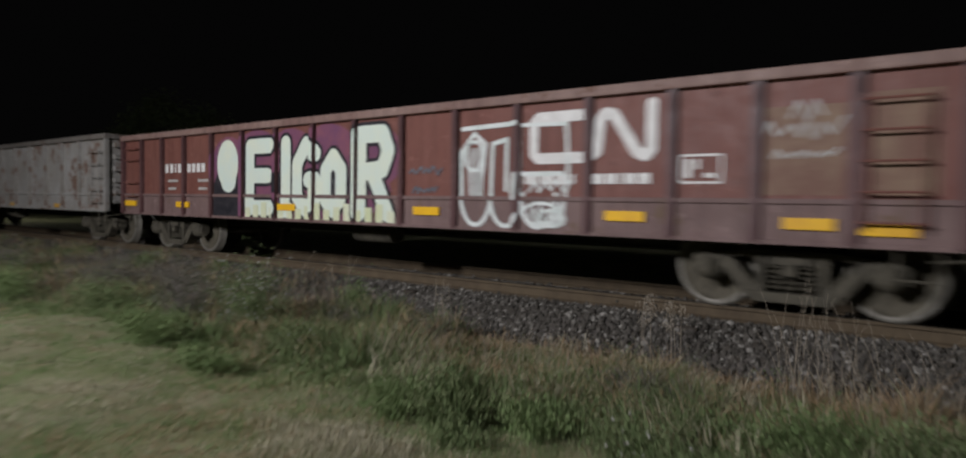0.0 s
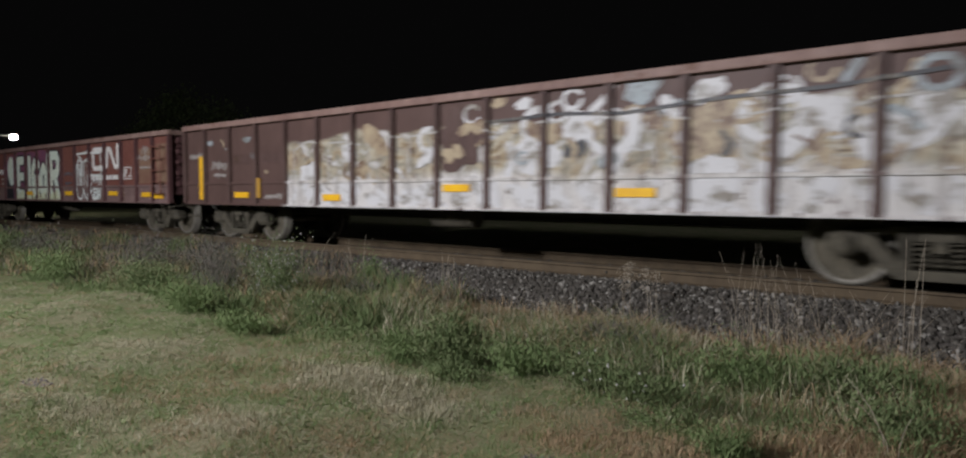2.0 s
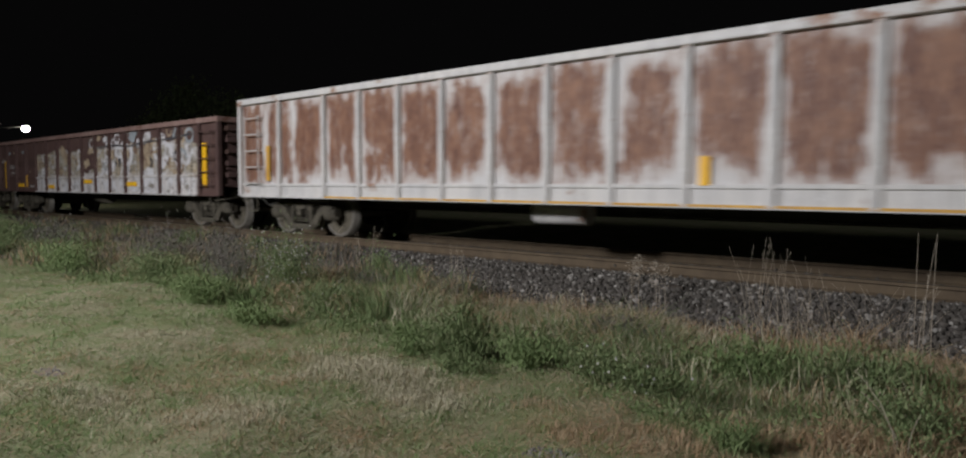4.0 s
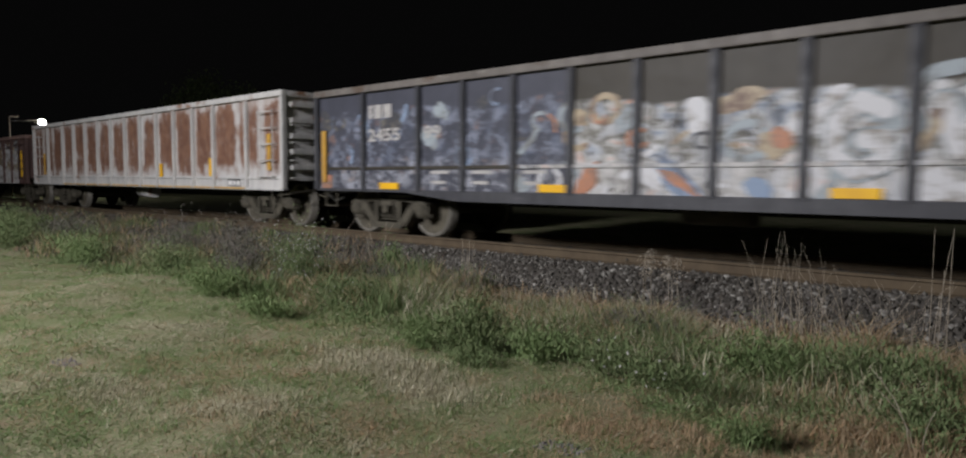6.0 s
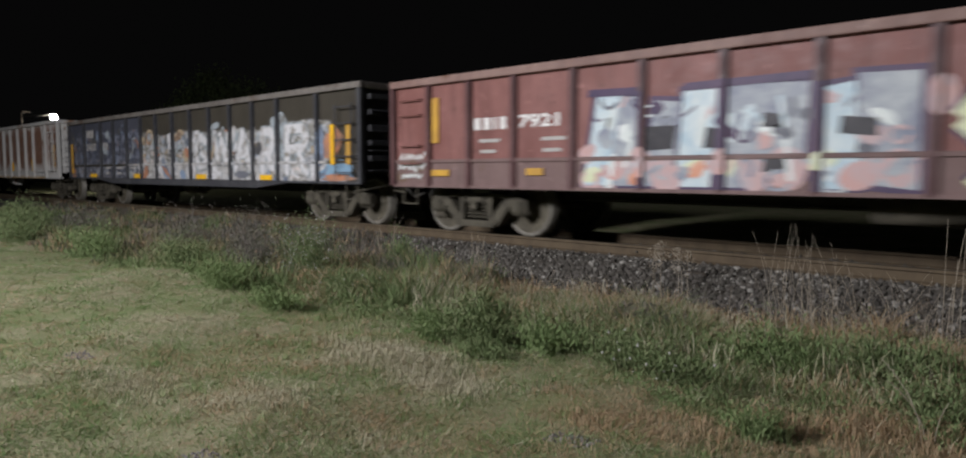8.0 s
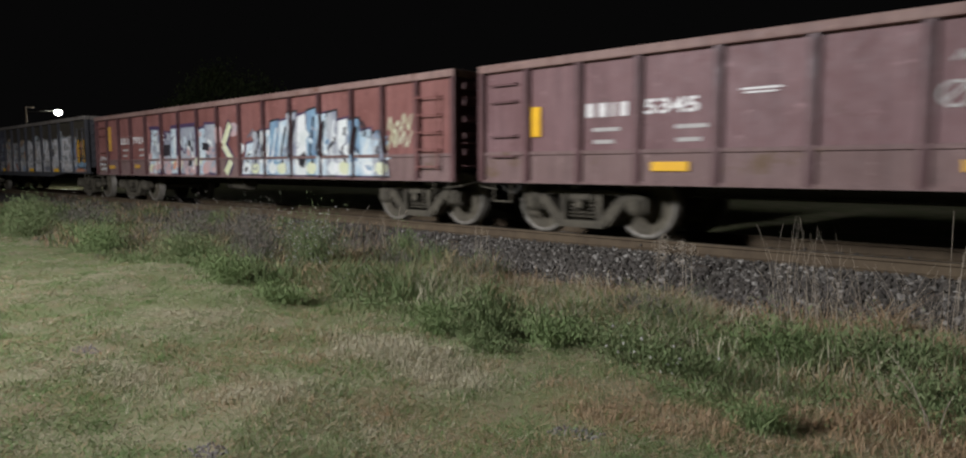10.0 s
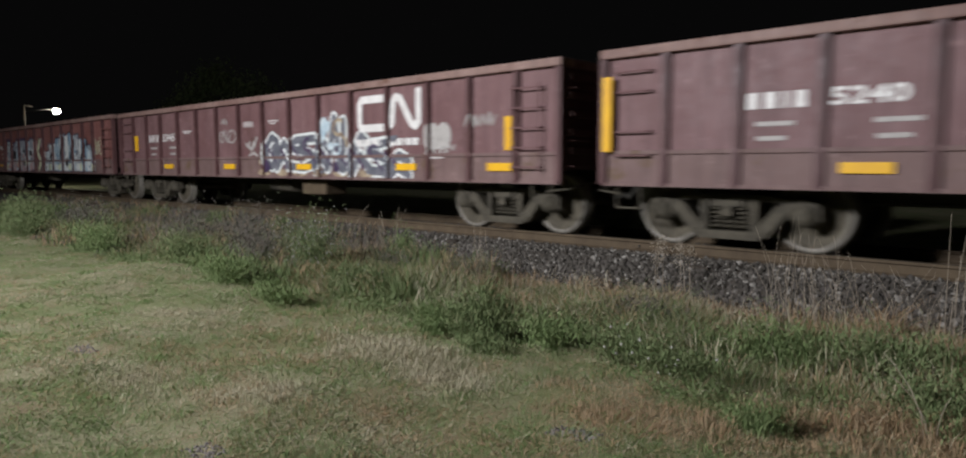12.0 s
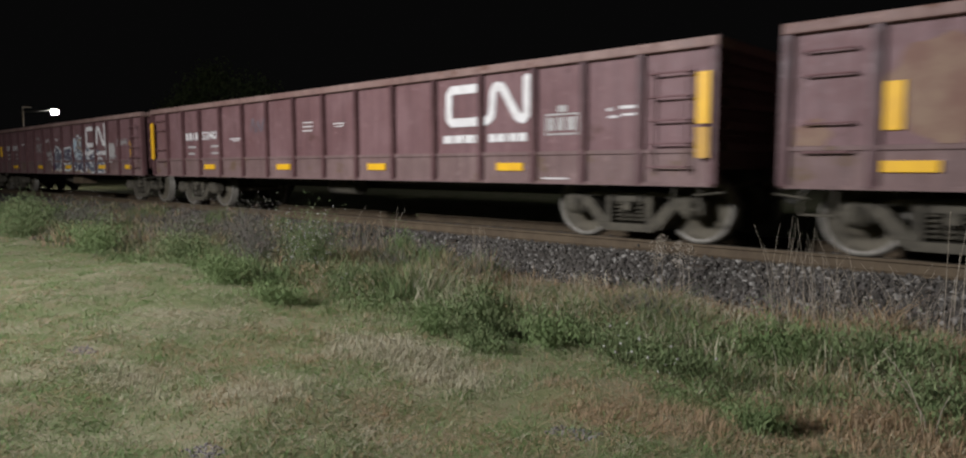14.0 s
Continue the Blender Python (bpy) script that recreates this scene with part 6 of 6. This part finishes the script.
def leafy_plant(name, label, x, y, w, d, h, leaves, leaf, mat, seed, stems=14, flowers=None):
    """A weed: branching stems with many small leaves, an uneven outline with gaps."""
    rg = np.random.RandomState(seed)
    gz = float(ground_z(x, y))
    plant = tagged(new(name), label, "weed")
    plant.location = (x, y, gz)
    tips = []
    for k in range(stems):
        bm = bmesh.new()
        a, q = rg.uniform(0, math.tau), rg.uniform(0.25, 1.0)
        tip = Vector((math.cos(a) * w * q * 0.5, math.sin(a) * d * q * 0.5, h * rg.uniform(0.55, 1.0) * (1.15 - 0.45 * q)))
        root = Vector((tip.x * 0.25, tip.y * 0.25, -0.02))
        midp = root.lerp(tip, 0.5) + Vector((0, 0, 0.08 * h))
        rod(bm, root, midp, 0.005, 5)
        rod(bm, midp, tip, 0.0035, 5)
        tips.append((root, midp, tip))
        part("stem", bm, mat, plant)
    n = leaves
    which = rg.randint(0, stems, n)
    u = rg.uniform(0.15, 1.05, n)
    cs = np.array([[tuple(p) for p in tips[i]] for i in range(stems)])[which]
    p = np.where(u[:, None] < 0.5, cs[:, 0] + (cs[:, 1] - cs[:, 0]) * (2 * u[:, None]), cs[:, 1] + (cs[:, 2] - cs[:, 1]) * (2 * u[:, None] - 1))
    p = p + rg.normal(0, 1, (n, 3)) * np.array([w, d, h * 0.8]) * 0.17
    p[:, 2] = np.maximum(p[:, 2], 0.01)
    dirs = rg.normal(0, 1, (n, 3)) * 0.8 + np.array([0, 0, 1.3])
    dirs /= np.linalg.norm(dirs, axis=1)[:, None]
    up = rg.normal(0, 1, (n, 3))
    across = np.cross(dirs, up)
    across /= np.linalg.norm(across, axis=1)[:, None]
    size = leaf * rg.uniform(0.6, 1.3, n)[:, None]
    vv = np.stack([p, p + dirs * size * 0.5 + across * size * 0.10, p + dirs * size, p + dirs * size * 0.5 - across * size * 0.10], 1).reshape(-1, 3)
    k = (np.arange(n) * 4)[:, None]
    tt = np.stack([k + np.array([0, 1, 2]), k + np.array([0, 2, 3])], 1).reshape(-1, 3)
    fol = big_mesh("foliage", vv, tt, mat)
    fol.parent = plant
    fol["kind"] = "stuff"
    if flowers:
        m = flowers
        q = p[rg.choice(n, m)] + np.array([0, 0, 0.02])
        bv, bf = icosphere_base()
        vv = (bv[None] * 0.011 + q[:, None]).reshape(-1, 3)
        ff = (bf[None] + (np.arange(m) * len(bv))[:, None, None]).reshape(-1, 3)
        fl = big_mesh("blossom_spray", vv, ff, MAT["lettering_old"])
        fl.parent = plant
        fl["label"] = "small whitish flower heads"
    return plant

PURPLE = island_mix("seeding_weed_grey", [(0.167, 0.148, 0.133), (0.216, 0.187, 0.167), (0.148, 0.148, 0.113), (0.138, 0.153, 0.098)])
STALK = island_mix("dry_stalk", [(0.48, 0.42, 0.33), (0.40, 0.34, 0.26), (0.54, 0.48, 0.39)])
# x, y, width, depth, height, leaves, leaf length, material, flowers
DARK_WEED, PALE_WEED, GREY_WEED = "dark green leafy weed at the lawn's edge", "bright green leafy weed at the lawn's edge", "grey seeding weed beside the ballast"
for k, (x, y, w, d, h, n, leaf, mat, label, fl) in enumerate((
        (-4.05, 4.38, 0.50, 0.42, 0.47, 4200, 0.050, WEEDS, "rounded dark green bushy weed in the grass", 0),
        (-4.52, 4.22, 0.42, 0.34, 0.32, 1700, 0.045, BRIGHT, PALE_WEED, 0),
        (-3.75, 4.05, 0.50, 0.22, 0.14, 900, 0.040, WEEDS, DARK_WEED, 0),
        (-3.40, 4.50, 0.50, 0.36, 0.26, 1300, 0.055, BRIGHT, PALE_WEED, 0),
        (-2.72, 4.50, 0.60, 0.40, 0.26, 1400, 0.045, WEEDS, DARK_WEED, 14),
        (-1.95, 5.35, 0.70, 0.45, 0.34, 1700, 0.055, BRIGHT, PALE_WEED, 0),
        (-1.15, 5.45, 0.65, 0.50, 0.36, 1500, 0.055, WEEDS, DARK_WEED, 0),
        (-0.75, 4.75, 0.55, 0.45, 0.28, 1200, 0.050, WEEDS, DARK_WEED, 0),
        (-1.47, 3.90, 0.30, 0.26, 0.18, 600, 0.035, BRIGHT, PALE_WEED, 0),
        (-2.30, 4.40, 0.45, 0.30, 0.20, 900, 0.045, WEEDS, DARK_WEED, 10),
        (-7.10, 4.15, 0.75, 0.40, 0.22, 1500, 0.050, BRIGHT, PALE_WEED, 0),
        (-8.40, 4.20, 0.85, 0.50, 0.42, 2600, 0.050, BRIGHT, PALE_WEED, 0),
        (-9.30, 5.10, 1.00, 0.60, 0.72, 2600, 0.045, PURPLE, GREY_WEED, 0),
        (-8.35, 5.50, 0.95, 0.60, 0.82, 3200, 0.050, WEEDS, "tall flowering weed with small whitish heads", 220),
        (-7.00, 5.20, 0.80, 0.50, 0.36, 1600, 0.050, WEEDS, DARK_WEED, 20),
        (-8.00, 6.80, 0.40, 0.35, 0.56, 1100, 0.055, BRIGHT, "bright green weed growing in the ballast", 0),
        (-13.3, 4.35, 1.20, 0.60, 0.55, 2400, 0.065, BRIGHT, PALE_WEED, 0),
        (-11.0, 4.80, 1.10, 0.60, 0.45, 2000, 0.060, WEEDS, DARK_WEED, 0),
        (-12.6, 5.60, 1.60, 0.70, 0.80, 2400, 0.060, PURPLE, GREY_WEED, 0),
        (-10.6, 5.80, 1.20, 0.60, 0.85, 2000, 0.055, PURPLE, GREY_WEED, 0),
        (-17.2, 4.15, 1.40, 0.70, 0.75, 2000, 0.080, WEEDS, DARK_WEED, 0),
        (-16.6, 5.20, 1.60, 0.80, 0.70, 2000, 0.080, PURPLE, GREY_WEED, 0),
        (-20.5, 5.20, 2.00, 0.90, 0.80, 2000, 0.090, WEEDS, DARK_WEED, 0),
        (-6.20, 6.40, 0.60, 0.40, 0.30, 900, 0.045, PURPLE, GREY_WEED, 0),
        (-7.60, 6.30, 0.90, 0.40, 0.34, 1200, 0.045, PURPLE, GREY_WEED, 0),
        (-3.30, 5.80, 0.70, 0.40, 0.26, 900, 0.045, PURPLE, GREY_WEED, 0))):
    leafy_plant("weed", label, x, y, w * 1.2, d * 1.2, h * 1.1, int(n * 1.5), leaf * 0.9, mat, 100 + k, 30 if n > 2000 else 20, fl)


def dry_stalks(label, x, y, spread_m, count, lo, hi, lean, seed, heads=False, thick=0.0035):
    """Tall dry grass stalks that bow a little, some with seed heads."""
    rg = random.Random(seed)
    tuft = tagged(new("dry_grass_tuft"), label, "dry grass", "dry grass tufts")
    tuft.location = (x, y, float(ground_z(x, y)))
    for k in range(count):
        bm = bmesh.new()
        bx, by = rg.gauss(0, spread_m), rg.gauss(0, spread_m * 0.6)
        h, a, q = rg.uniform(lo, hi), rg.uniform(0, math.tau), lean * rg.uniform(0.2, 1.0)
        pts = [Vector((bx + math.cos(a) * q * h * u * u, by + math.sin(a) * q * h * u * u * 0.5, h * u * (1 - 0.12 * q * u))) for u in (0, 0.3, 0.6, 0.85, 1.0)]
        for i, (p, r) in enumerate(zip(pts, pts[1:])):
            rod(bm, p, r, thick * (1 - 0.16 * i), 5)
        part("stalk", bm, STALK, tuft)
        if heads and rg.random() < 0.8:
            bm = bmesh.new()
            for i in range(60):
                u = rg.random()
                wide = 0.05 * math.sin(math.pi * (0.12 + 0.8 * u))
                c = pts[-1] - Vector((0, 0, 0.30 * u)) + Vector((rg.gauss(0, wide), rg.gauss(0, wide), 0))
                bmesh.ops.create_icosphere(bm, subdivisions=1, radius=0.007, matrix=Matrix.Translation(c))
            part("seed_head", bm, STALK, tuft, "feathery pale brown seed head")
    return tuft


TALL = "tall pale dry grass stalks beside the ballast"
dry_stalks(TALL, -2.35, 6.85, 0.13, 20, 0.50, 1.10, 0.40, 1, False, 0.0022)
dry_stalks(TALL, -2.05, 6.92, 0.13, 18, 0.45, 1.05, 0.42, 2, False, 0.0022)
dry_stalks("dry grass stalks beside the ballast", -1.70, 7.00, 0.25, 24, 0.25, 0.7, 0.6, 3, False, 0.0018)
dry_stalks("tall lone dry stalk with thin side stems", -0.95, 6.50, 0.035, 5, 0.5, 1.32, 0.14, 4, False, 0.0034)
dry_stalks("dry grass stalks beside the ballast", -1.25, 7.10, 0.25, 20, 0.25, 0.65, 0.6, 5, False, 0.0018)
dry_stalks("thin dry grass stalks in the ballast", -6.25, 6.75, 0.12, 16, 0.30, 0.76, 0.25, 6, False, 0.0028)
dry_stalks("dry brown weed with feathery seed heads", -3.94, 7.20, 0.035, 3, 0.66, 0.78, 0.1, 7, True)
dry_stalks("dry brown weed with feathery seed heads", -3.57, 7.20, 0.035, 3, 0.66, 0.80, 0.1, 8, True)
dry_stalks("dry twiggy stalks in front of the rail", -9.2, 7.3, 0.3, 12, 0.4, 0.95, 0.6, 9, False, 0.0045)
dry_stalks("dry twiggy stalks in front of the rail", -10.4, 7.2, 0.3, 10, 0.4, 0.9, 0.6, 10, False, 0.0045)
dry_stalks("long bent dry blade in the grass", -0.72, 4.45, 0.03, 3, 0.3, 0.5, 0.8, 11)
for k, (x, y) in enumerate(((-5.5, 6.3), (-4.7, 6.2), (-3.9, 6.1), (-3.1, 6.3), (-5.9, 5.6), (-5.0, 5.4), (-2.2, 5.9), (-1.5, 6.2))):
    dry_stalks("thin straw-coloured stalks in the rough grass", x, y, 0.26, 18, 0.18, 0.50, 0.5, 20 + k, False, 0.0024)

# distant yard lamp on its pole
LAMP_AT = Vector((-1.1378, 0.3253, 0.0779)) * 48.0 + Vector(EYE)


def yard_lamp():
    post = tagged(new("street_lamp"), "distant lit yard lamp on a dark pole", "street lamp")
    post.location = (LAMP_AT.x - 1.3, LAMP_AT.y - 1.6, float(ground_z(-50, 14)))
    h = LAMP_AT.z + 0.5
    bm = bmesh.new()
    rod(bm, (0, 0, 0), (0, 0, h + 0.3), 0.06, 10)
    box(bm, -0.05, 0.30, -0.05, 0.45, h + 0.3, h + 0.36)
    part("pole", bm, MAT["tie"], post)
    bm = bmesh.new()
    rod(bm, (0, 0, h), (1.3, 1.6, h + 0.15), 0.035, 8)
    part("arm", bm, MAT["under"], post)
    glow, nodes, links, b = material("lamp_glow", 0.4)
    b.inputs["Base Color"].default_value = (1, 1, 1, 1)
    b.inputs["Emission Color"].default_value = (1.0, 0.98, 0.92, 1)
    b.inputs["Emission Strength"].default_value = 220.0
    bm = bmesh.new()
    bmesh.ops.create_icosphere(bm, subdivisions=2, radius=0.23)
    for q in bm.verts:
        q.co = (1.3 + q.co.x, 1.6 + q.co.y, h + q.co.z * 0.75)
    part("lamp_head", bm, glow, post, "glowing white lamp head")


yard_lamp()


def far_tree(label, x, y, height, width, seed):
    """A tree in the dark behind the line: tapered trunk, limbs, a loose crown of small leaves."""
    rg = np.random.RandomState(seed)
    tree = tagged(new("tree"), label, "tree")
    tree.location = (x, y, float(ground_z(x, y)))
    bm = bmesh.new()
    rod(bm, (0, 0, 0), (0.1, 0, height * 0.3), 0.22, 9)
    rod(bm, (0.1, 0, height * 0.3), (0, 0.1, height * 0.7), 0.14, 8)
    part("trunk", bm, MAT["tie"], tree)
    centres = []
    for k in range(26):
        a, q = rg.uniform(0, math.tau), rg.uniform(0.2, 1.0) ** 0.6
        z = rg.uniform(0.32, 0.95)
        r = width / 2 * q * math.sin(min(1.0, (1.08 - z) / 0.6) * math.pi / 2)
        c = Vector((math.cos(a) * r, math.sin(a) * r, height * z))
        centres.append(c)
        if k < 12:
            b = bmesh.new()
            rod(b, (0.05, 0, height * min(0.62, 0.22 + 0.5 * z)), c, 0.05, 6)
            part("limb", b, MAT["tie"], tree)
    n = 9000
    c = np.array([tuple(v) for v in centres])[rg.randint(0, len(centres), n)]
    p = c + rg.normal(0, 1, (n, 3)) * np.array([1.0, 1.0, 0.8])
    d1, d2 = rg.normal(0, 1, (n, 3)), rg.normal(0, 1, (n, 3))
    d1 *= 0.19 / np.linalg.norm(d1, axis=1)[:, None]
    d2 *= 0.11 / np.linalg.norm(d2, axis=1)[:, None]
    vv = np.stack([p - d1, p + d2, p + d1, p - d2], 1).reshape(-1, 3)
    k = (np.arange(n) * 4)[:, None]
    tt = np.stack([k + np.array([0, 1, 2]), k + np.array([0, 2, 3])], 1).reshape(-1, 3)
    crown = big_mesh("crown", vv, tt, WEEDS)
    crown.parent = tree
    crown["kind"] = "stuff"


far_tree("dark leafy tree standing beyond the tracks at night", -76.0, 39.5, 13.0, 12.0, 51)
far_tree("dark leafy tree standing beyond the tracks at night", -89.0, 40.8, 10.5, 9.5, 52)


def motions():
    def gone(t):
        return -(7.53 * t - 0.018 * t * t)
    times = [k * 0.5 for k in range(29)]
    for car, x in WAGONS:
        walk(car, [(t, pose(x + gone(t), TRACK_Y, 0)) for t in times])
    spins = [k / 15 for k in range(211)]
    for wheel, dx in WHEELSETS:
        walk(wheel, [(t, pose(dx, 0, WHEEL_R, 0, math.degrees(gone(t) / WHEEL_R), 0)) for t in spins])


motions()
